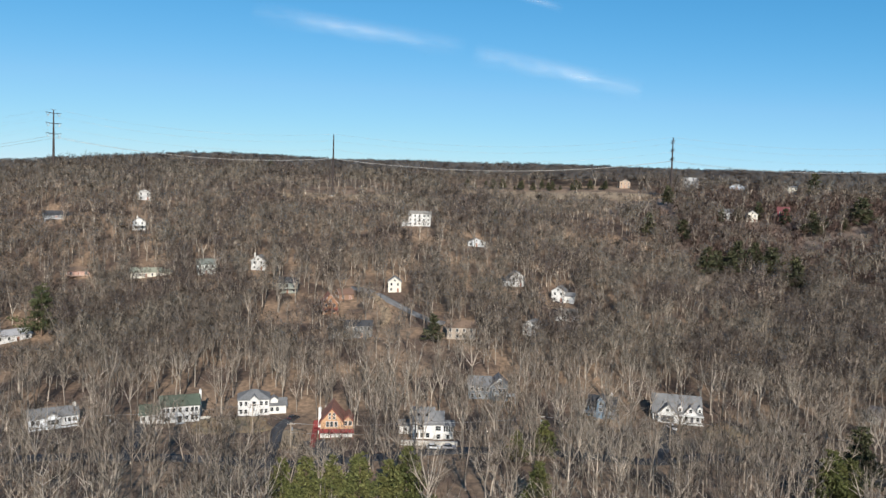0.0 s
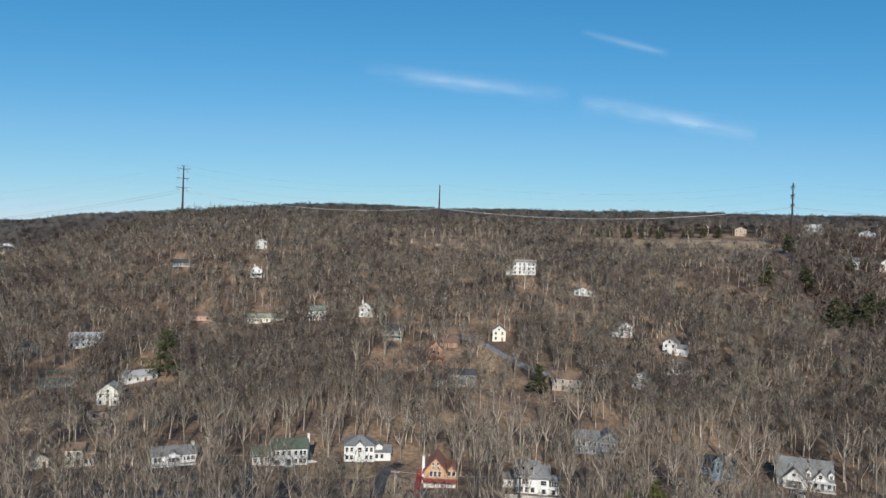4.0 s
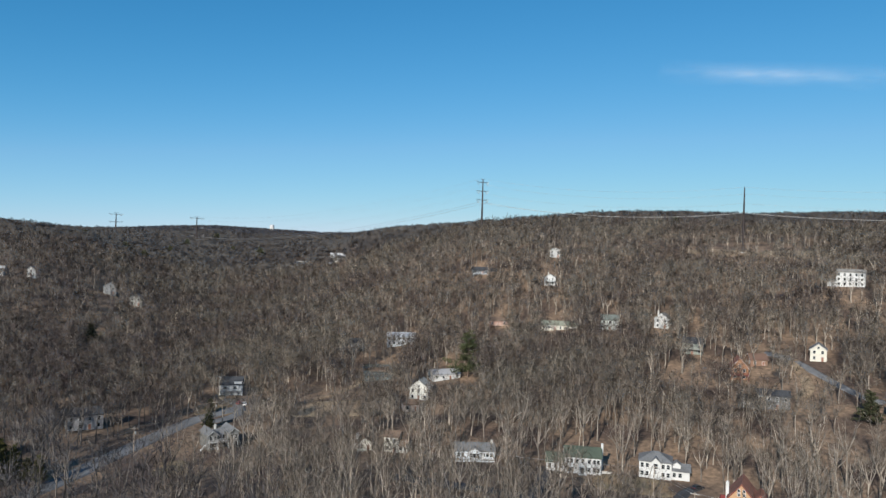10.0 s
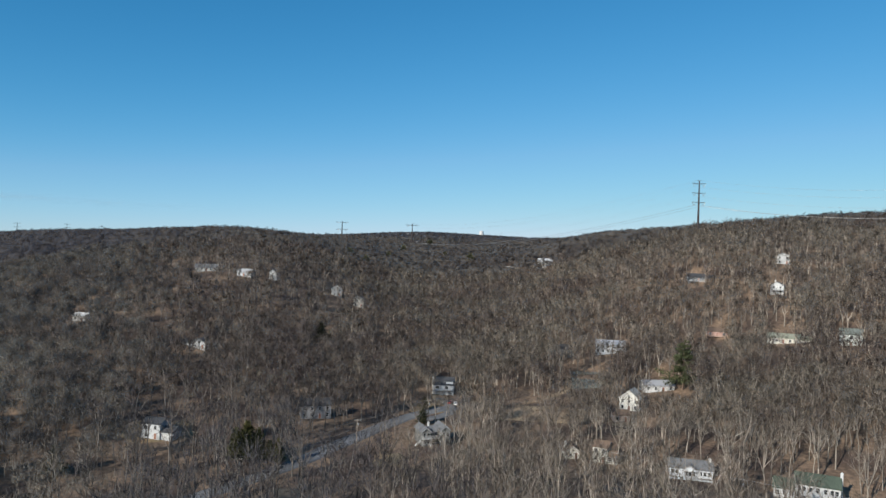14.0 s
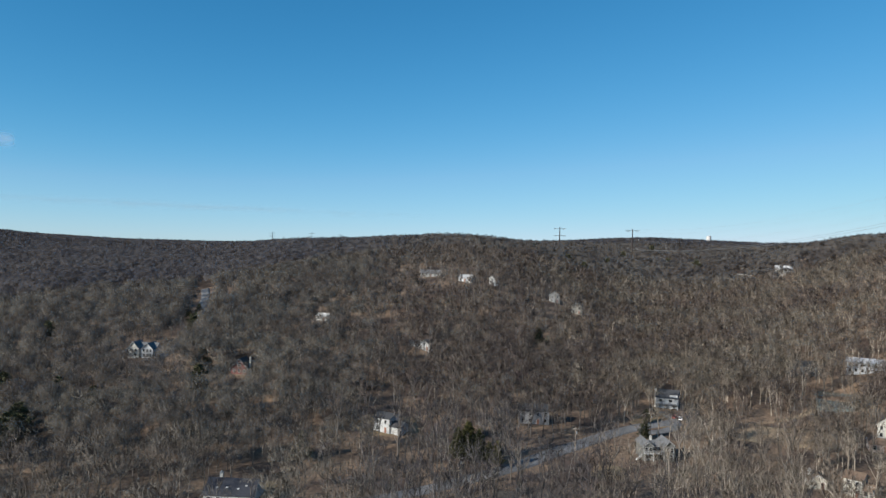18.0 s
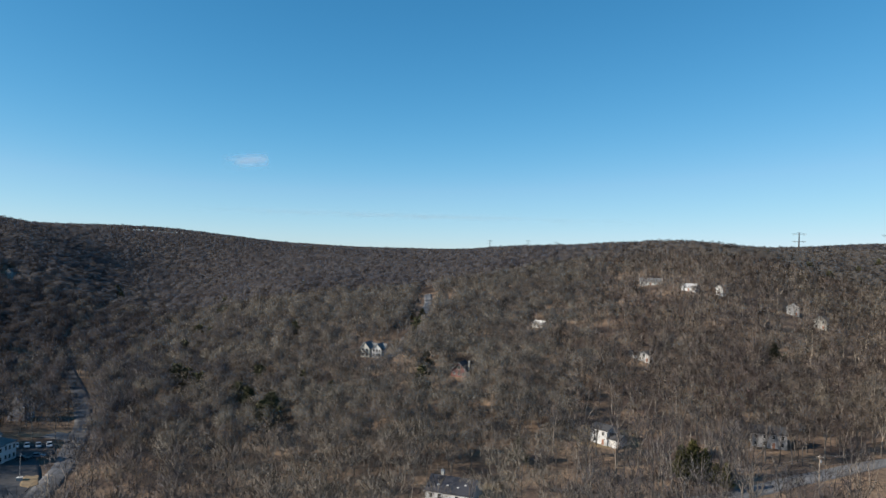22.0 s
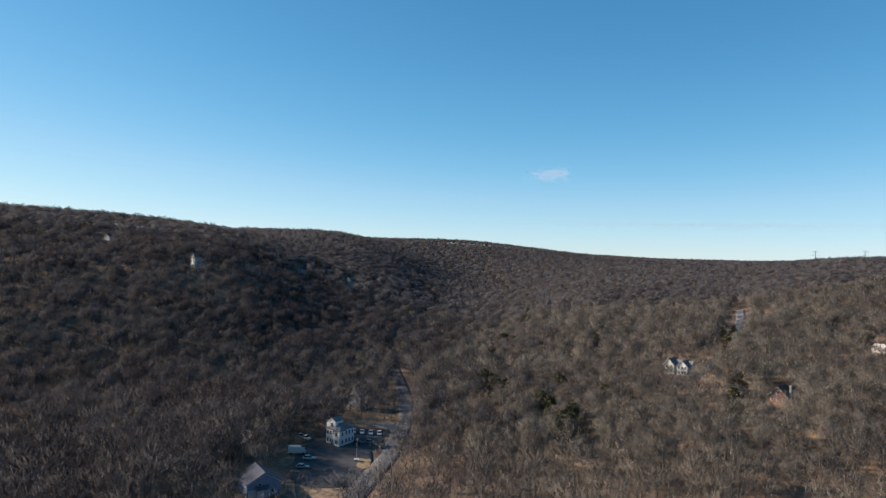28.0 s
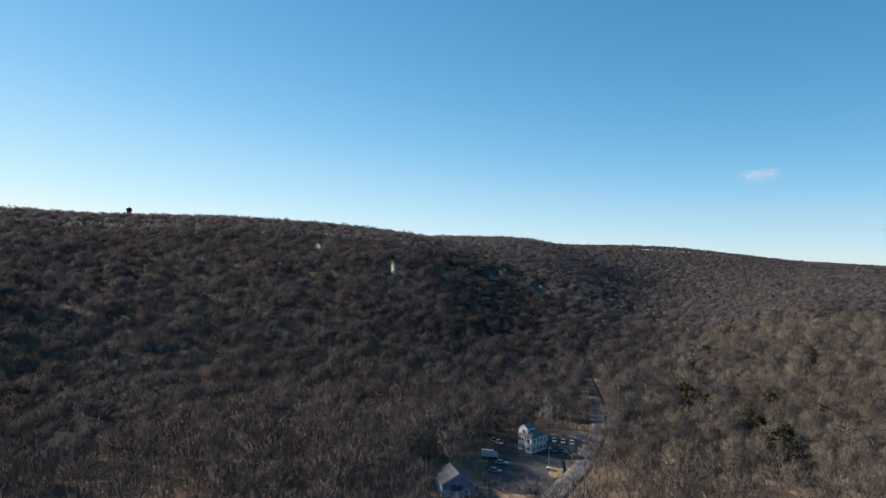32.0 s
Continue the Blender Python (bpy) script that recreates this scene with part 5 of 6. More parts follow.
pine_count = 0
evergreen(-183, 322, 25, RAGGED, "tall ragged dark pine beside a white ranch house")
evergreen(-3, 322, 13)
for x, y, h in ((-39, 175, 15), (-32, 171, 17), (-26, 175, 16), (-19, 173, 18), (-7, 174, 19), (-12, 177, 14), (24, 209, 12), (33, 214, 14), (26, 176, 15), (103, 181, 19), (110, 184, 15),
                (121, 199, 17), (158, 423, 17), (166, 428, 13), (180, 432, 17), (173, 424, 14), (193, 437, 14), (186, 428, 14), (194, 417, 17), (188, 414, 13), (197, 395, 18), (161, 476, 16), (141, 489, 15),
                (287, 488, 19), (323, 622, 20), (246, 474, 16), (240, 499, 12), (228, 515, 12), (212, 513, 9), (200, 512, 10), (36, 501, 10), (-171, 692, 14), (176, 560, 15), (262, 488, 9), (270, 478, 10),
                (-599, 423, 14), (-590, 432, 12), (-804, 633, 18), (-928, 788, 18), (-706, 626, 15), (-607, 578, 18), (-743, 451, 15), (-366, 234, 9), (-646, 435, 14), (-606, 375, 11),
                (-690, 520, 13), (-440, 430, 10), (-719, -132, 16), (-708, -122, 13), (-445, -105, 15), (-452, -98, 12), (-511, -111, 17), (-505, -102, 14), (-520, -118, 12), (-669, -347, 17),
                (-680, -352, 14), (-531, 47, 9), (-527, 40, 8), (-369, 35, 11), (-372, 231, 12), (-250, 212, 6), (-232, 196, 8), (-560, -90, 12), (-590, -150, 13), (-640, -120, 12), (-760, -60, 14), (-330, -12, 11),
                (-344, -25, 12), (-358, -48, 13), (-348, -40, 10), (-641, -118, 15), (-623, -120, 15), (-2100, -501, 15), (-821, -267, 15), (-747, -239, 15), (-1142, -231, 15), (-1242, -265, 15), (-467, -41, 15), (-367, -89, 15), (-356, -82, 15), (-321, -52, 15), (-311, -46, 15), (-290, -37, 15), (-344, -74, 15), (-300, -35, 15), (-445, 37, 15), (-331, 30, 15),
                (-620, -330, 12), (-300, 20, 9), (-255, 60, 10), (-420, 60, 9)):
    evergreen(x, y, h)
for x, y, h in ((-231, 115, 14.5), (-234, 112, 12), (-229, 118, 12), (-223, 123, 9), (-226, 121, 8)):
    evergreen(x, y, h, CEDAR, "yellow-green cedar beside a road")
for i in range(26):
    u = i / 25
    evergreen(20 + 130 * u + 4 * math.sin(i * 5), 668 - 12 * u + 6 * math.sin(i * 3), 7 + 3 * math.sin(i * 2.1), None, "dark green conifer in a hilltop row")

# ---- cars ----
def car(x, y, turn, colour, label, long=4.5, tall=1.5, z=None):
    t = thing("car", x, y, (height(x, y) if z is None else z) + 0.12, turn, label, "car", "parked cars")
    L, W = long / 2, 0.9
    body = bmesh.new()
    prism(body, [(-L, 0.3), (L, 0.3), (L, 0.72), (L - 0.15, 0.82), (L * 0.45, 0.92), (-L + 0.2, 0.95), (-L, 0.8)], -W, W)
    bmesh.ops.bevel(body, geom=list(body.edges), offset=0.06, segments=2, affect="EDGES")
    part("body", body, paint(*colour, 0.3), t)
    cab = bmesh.new()
    prism(cab, [(-L + 0.35, 0.93), (L * 0.42, 0.93), (L * 0.08, tall - 0.04), (-L * 0.62, tall - 0.04)], -W + 0.1, W - 0.1)
    c = part("glasshouse", cab, GLASS, t)
    part("roof", boxes((-L * 0.64, L * 0.1, -W + 0.12, W - 0.12, tall - 0.04, tall)), paint(*colour, 0.3), c)
    for sx in (-L * 0.62, L * 0.62):
        for sy in (-W, W):
            w = part("wheel", rod(bmesh.new(), (sx, sy - 0.1, 0.32), (sx, sy + 0.1, 0.32), 0.32, 0.32, 14), RUBBER, t)
            part("rim", rod(bmesh.new(), (sx, sy - 0.12, 0.32), (sx, sy + 0.12, 0.32), 0.19, 0.19, 10), CHROME, w)
    for sy in (-0.6, 0.6):
        part("headlight", boxes((L - 0.05, L + 0.02, sy - 0.18, sy + 0.18, 0.6, 0.72)), LAMPGLASS, t)
        part("tail_light", boxes((-L - 0.02, -L + 0.05, sy - 0.16, sy + 0.16, 0.66, 0.8)), paint(0.3, 0.01, 0.01, 0.3), t)
    return t


SILVER, WHITEC, BLACKC, REDC = (0.5, 0.52, 0.54), (0.8, 0.8, 0.8), (0.03, 0.03, 0.035), (0.25, 0.03, 0.03)
for x, y, turn, c, n in ((-274, -122.5, 24, SILVER, "silver car parked in a row beside a building"), (-274.6, -119, 24, WHITEC, "white car parked in a row beside a building"),
                         (-275.4, -115.4, 24, SILVER, "silver car parked in a row beside a building"), (-276.4, -112, 24, WHITEC, "white car parked in a row beside a building"),
                         (-263, -110.3, 100, (0.2, 0.22, 0.26), "dark grey car parked in the shade"), (-256.5, -135.4, 60, WHITEC, "white car parked at a lot's edge"),
                         (-257.8, -138.5, 60, SILVER, "silver car parked at a lot's edge"), (-259.5, -113.8, 96, (0.05, 0.055, 0.06), "dark car parked in the shade of a building"), (-232.3, -121.2, 110, SILVER, "silver car parked in shade"), (-222.4, -118.5, 100, (0.3, 0.33, 0.38), "grey-blue car parked in shade"),
                         (-247.9, 229.7, 130, WHITEC, "white car parked on a driveway"), (-251, 229.3, 120, REDC, "dark red car parked beside a white car"), (83, 247, -80, WHITEC, "white car on a dark driveway"),
                         (-51, 247, 60, BLACKC, "black car parked beside a white house"), (-1, 219.5, 0, SILVER, "silver car parked below a stone wall"), (4, 219.8, 0, (0.3, 0.3, 0.32), "grey car parked below a stone wall")):
    car(x, y, turn, c, n)
# box van and street lamp in the lot
t = thing("van", -236.5, -128.5, height(-236.5, -128.5) + 0.12, 115, "white box van parked at the edge of a lot", "van")
part("cargo_box", boxes((-3.2, 1.4, -1.1, 1.1, 0.6, 3.0)), WHITE, t)
cab = bmesh.new()
prism(cab, [(1.42, 0.5), (3.2, 0.5), (3.2, 1.3), (2.7, 2.2), (1.42, 2.2)], -1.0, 1.0)
part("cab", cab, WHITE, t)
part("windscreen", boxes((2.75, 3.1, -0.85, 0.85, 1.35, 1.95)), GLASS, t)
for sx in (-2.2, 2.3):
    for sy in (-1.0, 1.0):
        part("wheel", rod(bmesh.new(), (sx, sy - 0.13, 0.4), (sx, sy + 0.13, 0.4), 0.42, 0.42, 14), RUBBER, t)
t = thing("street_lamp", -238, -105, height(-238, -105), 200, "grey lot lamp on a concrete foot", "street lamp")
part("base", boxes((-0.9, 0.9, -0.9, 0.9, -0.4, 1.0)), STONE, t)
part("pole", rod(bmesh.new(), (0, 0, 1.0), (0, 0, 7.5), 0.11, 0.08, 8), GREYSTEEL, t)
a = part("arm", rod(bmesh.new(), (0, 0, 7.4), (1.6, 0, 7.7), 0.06, 0.05, 6), GREYSTEEL, t)
part("lamp_head", boxes((1.4, 2.2, -0.18, 0.18, 7.6, 7.8)), GREYSTEEL, a)

# ---- thin ice clouds ----
def cloud(az, el, long, high, roll, dense, seed, white=0.5):
    d = 4600
    a, e = radians(az), radians(el)
    c = Vector((-math.sin(a) * math.cos(e), math.cos(a) * math.cos(e), math.sin(e))) * d + Vector((0, 0, 75))
    w, h = d * radians(long) / 2, d * radians(high) / 2
    n = 24
    v = [((2 * i / n - 1) * w, 0.0, s * h) for i in range(n + 1) for s in (-1, 1)]
    tr = [q for i in range(n) for q in ((2 * i, 2 * i + 2, 2 * i + 3), (2 * i, 2 * i + 3, 2 * i + 1))]
    m = bpy.data.materials.new("cloud")
    m.use_nodes = True
    nd, l = m.node_tree.nodes, m.node_tree.links
    tc = nd.new("ShaderNodeTexCoord")
    sep = nd.new("ShaderNodeSeparateXYZ")
    l.new(tc.outputs["Generated"], sep.inputs[0])

    def calc(op, p, q):
        k = nd.new("ShaderNodeMath")
        k.operation = op
        for i, s in enumerate((p, q)):
            if isinstance(s, (int, float)):
                k.inputs[i].default_value = s
            else:
                l.new(s, k.inputs[i])
        return k.outputs[0]
    mp = nd.new("ShaderNodeMapping")
    mp.inputs["Scale"].default_value = (1.0 / 300, 1, 1.0 / 90)
    mp.inputs["Location"].default_value = (seed, seed * 2, 0)
    mp.inputs["Rotation"].default_value = (0, 0.12, 0)
    l.new(tc.outputs["Object"], mp.inputs[0])
    nz = nd.new("ShaderNodeTexNoise")
    nz.inputs["Scale"].default_value, nz.inputs["Detail"].default_value = 1.0, 6
    l.new(mp.outputs[0], nz.inputs["Vector"])
    fx = calc("MULTIPLY", calc("MULTIPLY", sep.outputs[0], calc("SUBTRACT", 1.0, sep.outputs[0])), 4.0)
    bend = calc("ADD", calc("ADD", sep.outputs[2], -0.5), calc("MULTIPLY", calc("SUBTRACT", nz.outputs[0], 0.5), 0.25))
    fz = calc("SUBTRACT", 1.0, calc("MULTIPLY", calc("ABSOLUTE", bend, 0), 2.3))
    fz = calc("MAXIMUM", fz, 0.0)
    al = calc("MULTIPLY", calc("MULTIPLY", calc("POWER", fz, 1.7), calc("POWER", fx, 0.7)), calc("MULTIPLY", calc("MAXIMUM", calc("SUBTRACT", nz.outputs[0], 0.28), 0.0), dense * 2.1))
    al = calc("MINIMUM", al, 0.9)
    clear, lit, mix = nd.new("ShaderNodeBsdfTransparent"), nd.new("ShaderNodeBsdfTranslucent"), nd.new("ShaderNodeMixShader")
    both, dif = nd.new("ShaderNodeAddShader"), nd.new("ShaderNodeBsdfDiffuse")
    lit.inputs[0].default_value = dif.inputs[0].default_value = (white, white, white, 1)
    l.new(lit.outputs[0], both.inputs[0])
    l.new(dif.outputs[0], both.inputs[1])
    l.new(al, mix.inputs[0])
    l.new(clear.outputs[0], mix.inputs[1])
    l.new(both.outputs[0], mix.inputs[2])
    l.new(mix.outputs[0], nd["Material Output"].inputs[0])
    ob = new("cloud", mesh_of("cloud", v, tr, [m]))
    ob.matrix_world = Matrix.Translation(c) @ Euler((radians(-el), 0, radians(az))).to_matrix().to_4x4() @ pose(0, 0, 0, 0, roll, 0)
    tagged(ob, "thin white wisp of high ice cloud", "cloud", kind="structure")

cloud(7.1, 13.7, 16.5, 2.6, 6.7, 0.34, 3.1)
cloud(-8.5, 11.0, 13.5, 2.6, 13.0, 0.46, 7.7)
cloud(-5.4, 16.6, 7.0, 1.2, 19.0, 0.24, 12.3)
cloud(99.2, 6.6, 3.6, 1.8, -9.0, 2.2, 17.9, 0.95)
cloud(85, 2.9, 38, 1.0, 0.0, 0.30, 23.3)

# ---- woods ----
def rounded(v, heart, size, rng, rough, lift=0.25):
    """Directions outwards from the heart of a crown, shaken a little: they round off its shading."""
    n = (v - heart) / size
    n = n / (np.linalg.norm(n, axis=1)[:, None] + 1e-6) + np.array([0, 0, lift])
    n = n + np.repeat(rng.normal(0, rough, (len(v) // 3, 3)), 3, axis=0)
    return n / (np.linalg.norm(n, axis=1)[:, None] + 1e-6)


def vase_tree(seed, h, rx, leaders, subs, twigs, stout, twig, detail, tufts=0, tuft=2.0, lift=0.9, forked=(0.25, 0.45)):
    """A bare broadleaf tree: a stem that forks into steep leaders, side limbs, and twigs that fan out round the crown.
    detail 3: limbs as tubes; 2: leaders as tubes; 1: a stem and blades; 0: blades alone. tufts: sprays too fine to tell apart, laid round the crown. Returns wood, crown and tufts."""
    a, b = Limbs(seed), Limbs(seed + 500)
    rng = a.rng
    r0 = (0.0125 * h + 0.03) * stout
    fork = h * rng.uniform(*forked)
    lean = rng.normal(0, 0.05, 2)
    foot, knee = np.array([0.0, 0, -0.7]), np.array([lean[0] * fork * 0.5 + rng.normal(0, 0.12), lean[1] * fork * 0.5 + rng.normal(0, 0.12), fork * 0.5])
    neck = np.array([lean[0] * fork, lean[1] * fork, fork])
    if detail >= 2:
        a.tube(foot, knee, r0 * 1.15, r0 * 0.92)
        a.tube(knee, neck, r0 * 0.92, r0 * 0.78)
    elif detail == 1:
        a.tube(foot, neck, r0 * 1.1, r0 * 0.75)
    else:
        a.blade(foot, neck, r0 * 2.4)
    heart, size = np.array([neck[0], neck[1], h * 0.66]), np.array([rx, rx, h * 0.34])
    turn, limbs = rng.uniform(0, 6.28), []
    for i in range(leaders):
        turn += 6.283 / leaders + rng.normal(0, 0.35)
        out = rx * rng.uniform(0.4, 0.9) * (0.35 if i == 0 else 1.0)
        top = h * rng.uniform(0.8, 1.02) - out * 0.35
        tip = np.array([neck[0] + np.cos(turn) * out, neck[1] + np.sin(turn) * out, top])
        start = foot + (neck - foot) * (1.0 if i < 2 else rng.uniform(0.8, 1.0))
        mid = start + (tip - start) * 0.45 + np.array([np.cos(turn), np.sin(turn), 0]) * out * 0.16
        lr = r0 * rng.uniform(0.45, 0.68)
        if detail == 3:
            a.tube(start, mid, lr, lr * 0.62)
            a.tube(mid, tip, lr * 0.62, 0.02)
        elif detail == 2:
            a.tube(start, tip, lr, 0.03)
        else:
            a.blade(start, tip, lr * 2.4)
        limbs.append((start, mid, 0.35))
        limbs.append((mid, tip, 0.0))
        for k in range(subs):
            g = rng.uniform(0.2, 1.5)
            p = start + (mid - start) * g if g < 1 else mid + (tip - mid) * (g - 1) * 1.6
            t2 = turn + rng.normal(0, 1.1)
            L = rx * rng.uniform(0.4, 0.85)
            q = p + np.array([np.cos(t2) * L * 0.75, np.sin(t2) * L * 0.75, L * rng.uniform(0.45, 1.1)])
            if detail == 3:
                a.tube(p, q, lr * 0.42, 0.012)
            elif detail:
                a.blade(p, q, lr * 0.9)
            limbs.append((p, q, 0.15))
    for i in range(twigs):
        p0, q0, low = limbs[i % len(limbs)]
        p = p0 + (q0 - p0) * rng.uniform(low, 1.0) + rng.normal(0, twig * 0.5, 3)
        o = (p - heart) / size
        o = o / (np.linalg.norm(o) + 0.05)
        if i % 5 < 3:
            # the outer twigs round off the crown
            o = rng.normal(0, 1, 3)
            o[2] = abs(o[2]) - 0.25
            o = o / np.linalg.norm(o)
            p = heart + o * size * rng.uniform(0.45, 0.92)
        d = o * 0.45 + rng.normal(0, 0.42, 3) + np.array([0, 0, 0.75])
        q = p + d / np.linalg.norm(d) * rng.uniform(1.3, 2.7) * (1 + 0.6 * twig)
        b.blade(p, q, twig * rng.uniform(0.7, 1.3), o + rng.normal(0, 0.15, 3))
    made, low = [], heart - np.array([0, 0, h * 0.12])
    if twigs:
        v, t = b.arrays()
        made.append((v, t, rounded(v, low, size, rng, 0.28, min(lift, 0.25))))
    if tufts:
        c = Limbs(seed + 900)
        for i in range(tufts):
            o = rng.normal(0, 1, 3)
            o[2] = abs(o[2]) - 0.3
            o = o / np.linalg.norm(o)
            n = o / size
            n = n / np.linalg.norm(n) + rng.normal(0, 0.2, 3)
            u, w = orient(n / np.linalg.norm(n), rng)
            m, g = heart + o * size * rng.uniform(0.7, 1.02), tuft * rng.uniform(0.75, 1.3)
            k = len(c.v)
            turn = np.sign(np.dot(np.cross(u, w), n))
            c.v += [m + g * (u * np.cos(f) + turn * w * np.sin(f)) * rng.uniform(0.75, 1.3) for f in (0.0, 2.0944, 4.1888)]
            c.t.append((k, k + 1, k + 2))
        v, t = c.arrays()
        made.append((v, t, rounded(v, low, size, rng, 0.1, lift)))
    return (a.arrays(), *made)


def mingled(x, y, spread):
    """Bearings, shaken tree by tree, to blend stands and their shade-darkened colours at the edges."""
    shake = np.sin(x * 12.9898 + y * 78.233) + np.sin(x * 39.346 + y * 11.135)
    az = np.degrees(np.arctan2(-x, y)) + spread * shake
    return np.where(az < -100, az + 360, az)


def scatter(rng, r0, r1, spacing, lo=-47, hi=163, shy=True):
    """Tree places on a shaken grid between two distances, left out where clearings and ways are."""
    g = np.arange(-r1, r1, spacing)
    X, Y = np.meshgrid(g, g)
    x = X.ravel() + rng.uniform(-0.48, 0.48, X.size) * spacing
    y = Y.ravel() + rng.uniform(-0.48, 0.48, X.size) * spacing
    r = np.hypot(x, y)
    az = mingled(x, y, 2.5)
    ok = (r >= r0) & (r < r1) & (az > lo) & (az < hi)
    x, y = x[ok], y[ok]
    keep = np.ones(len(x))
    for cx, cy, rad, share in OPEN:
        if not shy and share > 0.2:
            continue
        hit = (x - cx) ** 2 + (y - cy) ** 2 < rad * rad
        keep[hit] = np.minimum(keep[hit], share)
    for line, half in STRIPS:
        lo2, hi2 = line.min(0) - half, line.max(0) + half
        near = np.where((x > lo2[0]) & (x < hi2[0]) & (y > lo2[1]) & (y < hi2[1]))[0]
        if len(near):
            d = np.min((x[near, None] - line[None, :, 0]) ** 2 + (y[near, None] - line[None, :, 1]) ** 2, axis=1)
            keep[near[d < half * half]] = 0
    # stands of differing thickness
    thick = 0.86 + 0.3 * np.sin(x / 43 + 2 * np.sin(y / 61)) * np.sin(y / 37 + 2 * np.sin(x / 53))
    ok = rng.uniform(0, 1, len(x)) < keep * np.clip(thick, 0.45, 1)
    x, y = x[ok], y[ok]
    # none where nearer hills hide them
    r, az = np.hypot(x, y), np.arctan2(-x, y)
    a = np.radians(np.arange(720) / 2)
    slope = np.array([(ground(-np.sin(a) * q, np.cos(a) * q) - EYE) / q for q in range(100, 3500, 25)])
    worst = np.maximum.accumulate(slope, axis=0)
    ring = np.clip(((r - 60) // 25 - 1).astype(int), 0, len(worst) - 1)
    seen = (ground(x, y) + 19 - EYE) / r > worst[ring, (np.degrees(az) * 2 % 720).astype(int)] - 0.002
    return x[seen], y[seen]


def planted(protos, x, y, rng, low, high):
    """Turned and scaled copies of the prototypes at all places, as one set of arrays."""
    V, T, N, base = [], [], [], 0
    kind = rng.integers(0, len(protos), len(x))
    z = ground(x, y)
    for k, (v, t, *n) in enumerate(protos):
        i = np.where(kind == k)[0]
        if not len(i):
            continue
        a, s = rng.uniform(0, 6.283, len(i)), rng.uniform(low, high, len(i))
        wide = s * rng.uniform(0.85, 1.2, len(i))
        c, sn = np.cos(a), np.sin(a)

        def turned(p, by):
            return (c * by)[:, None] * p[None, :, 0] - (sn * by)[:, None] * p[None, :, 1], (sn * by)[:, None] * p[None, :, 0] + (c * by)[:, None] * p[None, :, 1]
        vx, vy = turned(v, wide)
        V.append(np.stack([vx + x[i][:, None], vy + y[i][:, None], s[:, None] * v[None, :, 2] + z[i][:, None]], -1).reshape(-1, 3))
        if n:
            nx, ny = turned(n[0], 1.0)
            N.append(np.stack([nx, ny, np.broadcast_to(n[0][None, :, 2], nx.shape)], -1).reshape(-1, 3))
        T.append((t[None] + (np.arange(len(i)) * len(v))[:, None, None] + base).reshape(-1, 3))
        base += len(i) * len(v)
    return np.concatenate(V), np.concatenate(T), np.concatenate(N) if N else None


rng = np.random.default_rng(7)
near = [vase_tree(20 + i, rng.uniform(16, 23), rng.uniform(4.0, 6.0), 4 + i % 2, 4, 185, 1.0, 0.105, 3, forked=(0.26, 0.5)) for i in range(14)]
middle = [vase_tree(60 + i, rng.uniform(15, 21), rng.uniform(4.2, 5.9), 4, 3, 140, 1.0, 0.155, 2, 12, 1.7, forked=(0.24, 0.45)) for i in range(12)]
beyond = [vase_tree(80 + i, rng.uniform(14, 18.5), rng.uniform(4.2, 5.6), 3, 2, 42, 1.1, 0.28, 1, 14, 2.0, forked=(0.25, 0.45)) for i in range(12)]
valley_near = [vase_tree(40 + i, rng.uniform(13, 17.5), rng.uniform(5.2, 7.0), 4, 3, 215, 0.8, 0.105, 2, 24, 1.0, 0.0) for i in range(10)]
valley = [vase_tree(160 + i, rng.uniform(12, 16.5), rng.uniform(5.0, 6.6), 3, 2, 80, 0.8, 0.13, 2, 24, 2.2, 0.6) for i in range(12)]
valley_far = [vase_tree(180 + i, rng.uniform(12, 16), rng.uniform(4.8, 6.4), 3, 0, 22, 0.9, 0.18, 1, 24, 2.4) for i in range(12)]
far = [vase_tree(100 + i, rng.uniform(12.5, 14.5), rng.uniform(5.4, 7), 1, 0, 5, 1.2, 0.3, 0, 13, 2.7) for i in range(10)]
faint = [vase_tree(115 + i, rng.uniform(13, 15), rng.uniform(6, 8), 1, 0, 0, 1.5, 0.5, 0, 13, 3.0) for i in range(10)]
remote = [vase_tree(130 + i, rng.uniform(14, 16.5), rng.uniform(9, 11), 1, 0, 0, 2.0, 1.0, 0, 10, 4.8) for i in range(8)]
brush = [vase_tree(150 + i, rng.uniform(4, 6), rng.uniform(2.2, 3.2), 3, 1, 24, 1.0, 0.3, 0)[1] for i in range(5)]

# trees nearest to the camera, each a thing of its own
x, y = scatter(rng, 128, 290, 6.6, -47, 72)
order = np.argsort(np.hypot(x, y))
single, rest = order[:170], order[170:]
# each crown twice: in its own colour, and in the copy darkened for shade
MESHES = [(mesh_of("trunk", *a, [TRUNK]), mesh_of("crown", b[0], b[1], [BROOM], b[2]), mesh_of("crown", b[0], b[1], [SHADETWIG], b[2])) for a, b in near]
LEAFLESS = "tall bare grey-brown broadleaf tree in winter woodland"
for i in single:
    k, s = int(rng.integers(0, len(near))), rng.uniform(0.8, 1.12)
    ob = new("tree")
    tagged(ob, LEAFLESS, "tree", "woodland trees")
    ob.matrix_world = pose(x[i], y[i], height(x[i], y[i]), 0, 0, rng.uniform(0, 360)) @ Matrix.Diagonal((s, s, s, 1))
    link("trunk", MESHES[k][0], ob)
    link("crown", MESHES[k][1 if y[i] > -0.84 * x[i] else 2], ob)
WOODS = "dense stand of bare grey-brown broadleaf trees in winter"


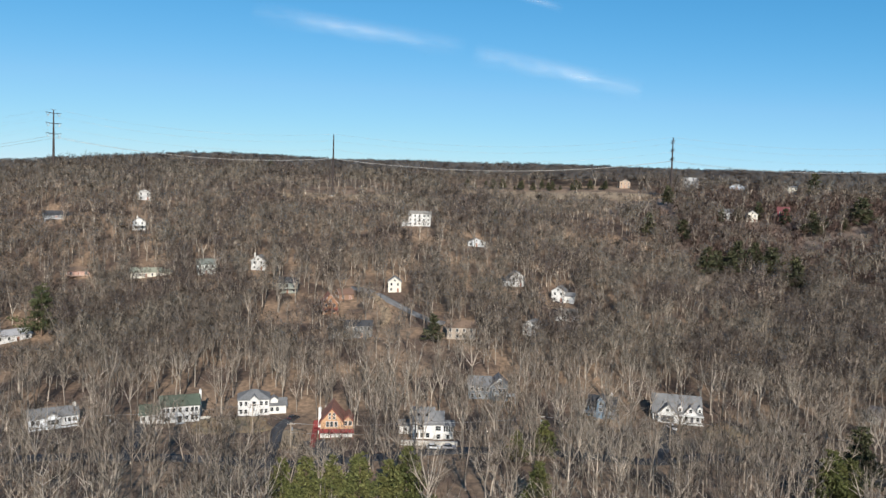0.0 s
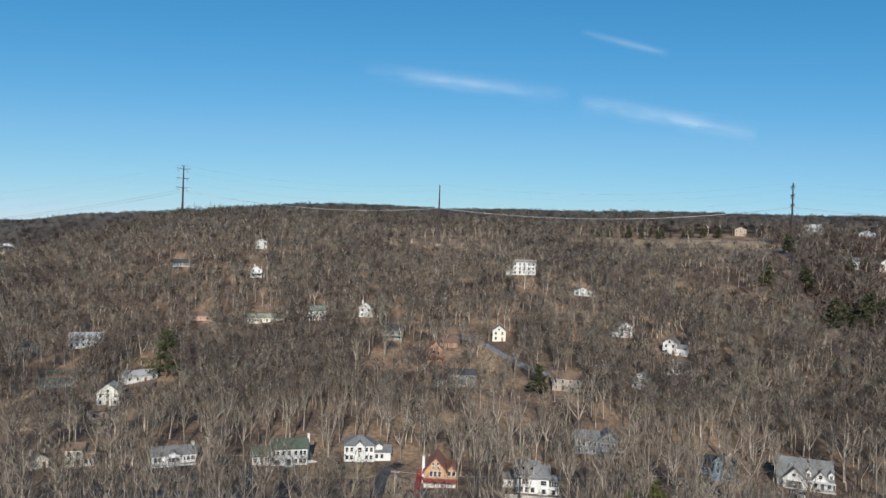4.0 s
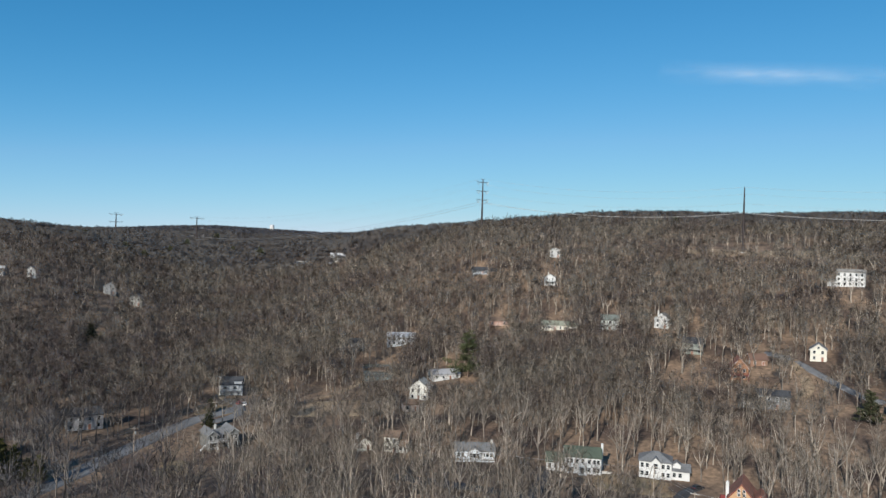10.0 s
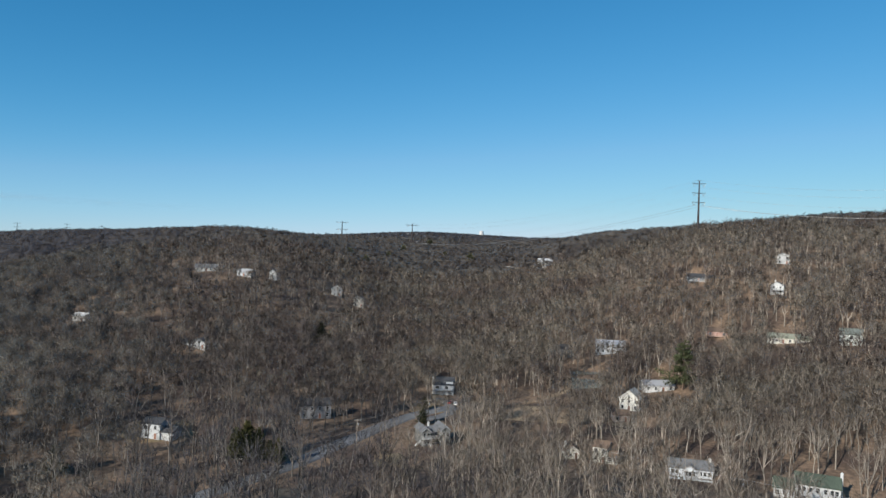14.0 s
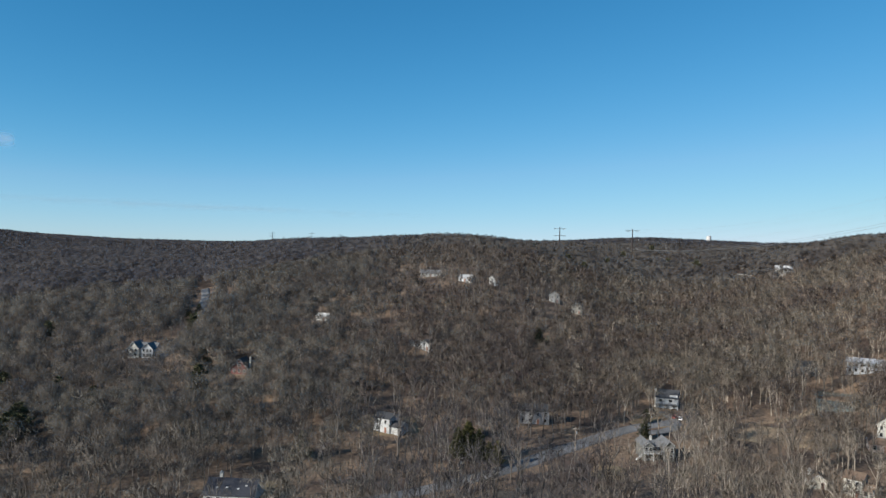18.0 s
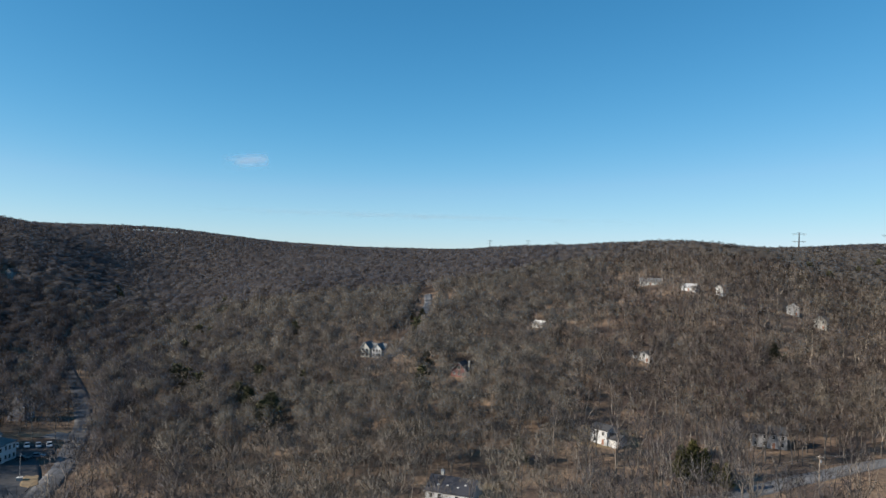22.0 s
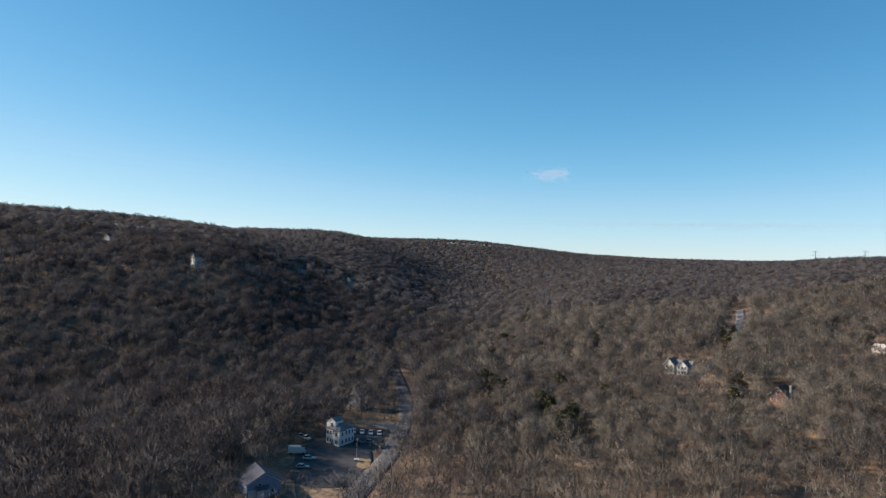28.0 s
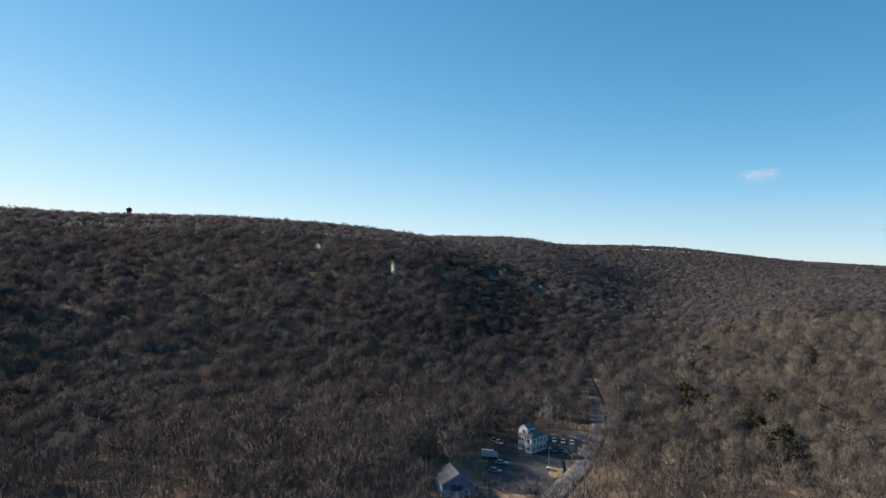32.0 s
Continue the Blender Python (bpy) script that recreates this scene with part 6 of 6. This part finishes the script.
def stand(protos, x, y, seed, mats):
    """A stand of woods: its parts are stems and limbs, twigs, and sprays, each with its material (or none)."""
    woods = tagged(new("woods"), WOODS, "woods", kind="stuff")
    for k, mat in enumerate(mats):
        if mat:
            name = ("trunks", "twigs", "crowns")[k]
            v, t, n = planted([p[min(k, len(p) - 1)] for p in protos], x, y, np.random.default_rng(seed), 0.78, 1.15)
            link(name, mesh_of(name, v, t, [mat], n), woods)


# past bearing 50 the near trees take the colours with shade painted in
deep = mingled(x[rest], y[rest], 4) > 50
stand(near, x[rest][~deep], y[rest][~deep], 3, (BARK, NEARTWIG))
stand(near, x[rest][deep], y[rest][deep], 7, (SHADEBARK, SHADETWIG))
x, y = scatter(rng, 128, 255, 6.6, 72, 163)
order = np.argsort(np.hypot(x, y))
single, rest = order[:130], order[130:]
# single valley trees, all in bark and twig colours darkened for shade
MESHES = [(mesh_of("trunk", *a, [SHADEBARK]), mesh_of("crown", b[0], b[1], [SHADETWIG], b[2]), mesh_of("spray", c[0], c[1], [SHADEHAZE], c[2])) for a, b, c in valley_near]
for i in single:
    k, s = int(rng.integers(0, len(valley_near))), rng.uniform(0.8, 1.12)
    ob = new("tree")
    tagged(ob, "bare round-crowned broadleaf tree in valley woods", "tree", "woodland trees")
    ob.matrix_world = pose(x[i], y[i], height(x[i], y[i]), 0, 0, rng.uniform(0, 360)) @ Matrix.Diagonal((s, s, s, 1))
    link("trunk", MESHES[k][0], ob)
    link("spray", MESHES[k][2], link("crown", MESHES[k][1], ob))
# past bearing 104 the twigs too have back-lit shade in their colour
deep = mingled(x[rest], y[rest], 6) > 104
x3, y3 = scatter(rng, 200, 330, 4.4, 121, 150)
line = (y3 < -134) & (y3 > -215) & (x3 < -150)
stand(valley_near, x3[line], y3[line], 6, (SHADEBARK, SHADETWIG, SHADEHAZE))
stand(valley_near, x[rest][deep], y[rest][deep], 4, (SHADEBARK, SHADETWIG, SHADEHAZE))
stand(valley_near, x[rest][~deep], y[rest][~deep], 5, (SHADEBARK, VALETWIG, HAZE))
# bearings 55 to 72 get dimmed twigs, to follow the view's darker edge
for r0, r1, spacing, protos, lo, hi, mats in ((290, 430, 5.7, middle, -42, 55, (BARK, TWIG, HAZE)), (290, 430, 6.0, middle, 55, 72, (SHADEBARK, DIMTWIG, HAZE)), (255, 430, 6.2, valley, 72, 160, (SHADEBARK, VALETWIG, VALEHAZE)),
                                              (430, 700, 6.2, beyond, -42, 55, (BARK, TWIG, HAZE)), (430, 700, 6.3, beyond, 55, 70, (SHADEBARK, DIMTWIG, HAZE)), (430, 700, 6.2, valley_far, 70, 160, (SHADEBARK, VALETWIG, VALEHAZE)),
                                              (700, 1000, 6.6, far, -42, 68, (None, FRONTLITTWIG, FRONTLITTWIG)), (700, 1000, 6.6, far, 68, 160, (None, HAZEDTWIG, HAZEDTWIG)), (1000, 1450, 7.8, faint, 35, 66, (None, None, FRONTLITTWIG)), (1000, 1450, 7.8, faint, 66, 122, (None, None, HAZEDTWIG)),
                                              (1450, 2400, 11, remote, 38, 124, (None, None, HAZEDTWIG)), (2400, 3400, 16, remote, 38, 124, (None, None, HAZEDTWIG))):
    x, y = scatter(rng, r0, r1, spacing, lo, hi)
    # where stands change to the shade-darkened bark and twigs
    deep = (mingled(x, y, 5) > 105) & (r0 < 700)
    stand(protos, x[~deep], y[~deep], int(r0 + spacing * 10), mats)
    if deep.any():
        stand(protos, x[deep], y[deep], int(r0 + spacing * 10) + 1, (SHADEBARK, SHADETWIG, SHADEHAZE))
x, y = scatter(rng, 330, 700, 2.7, -42, -8, False)
some = rng.uniform(0, 1, len(x)) < np.clip(4 - 3.6 * np.hypot((x - 262) / 130, (y - 500) / 150), 0, 0.9)
x, y = x[some], y[some]
v, t, n = planted(brush, x, y, rng, 0.7, 1.4)
tagged(new("brush", mesh_of("brush", v, t, [BRUSH], n)), "dark leafless scrub on a rocky slope", "brush", kind="stuff")
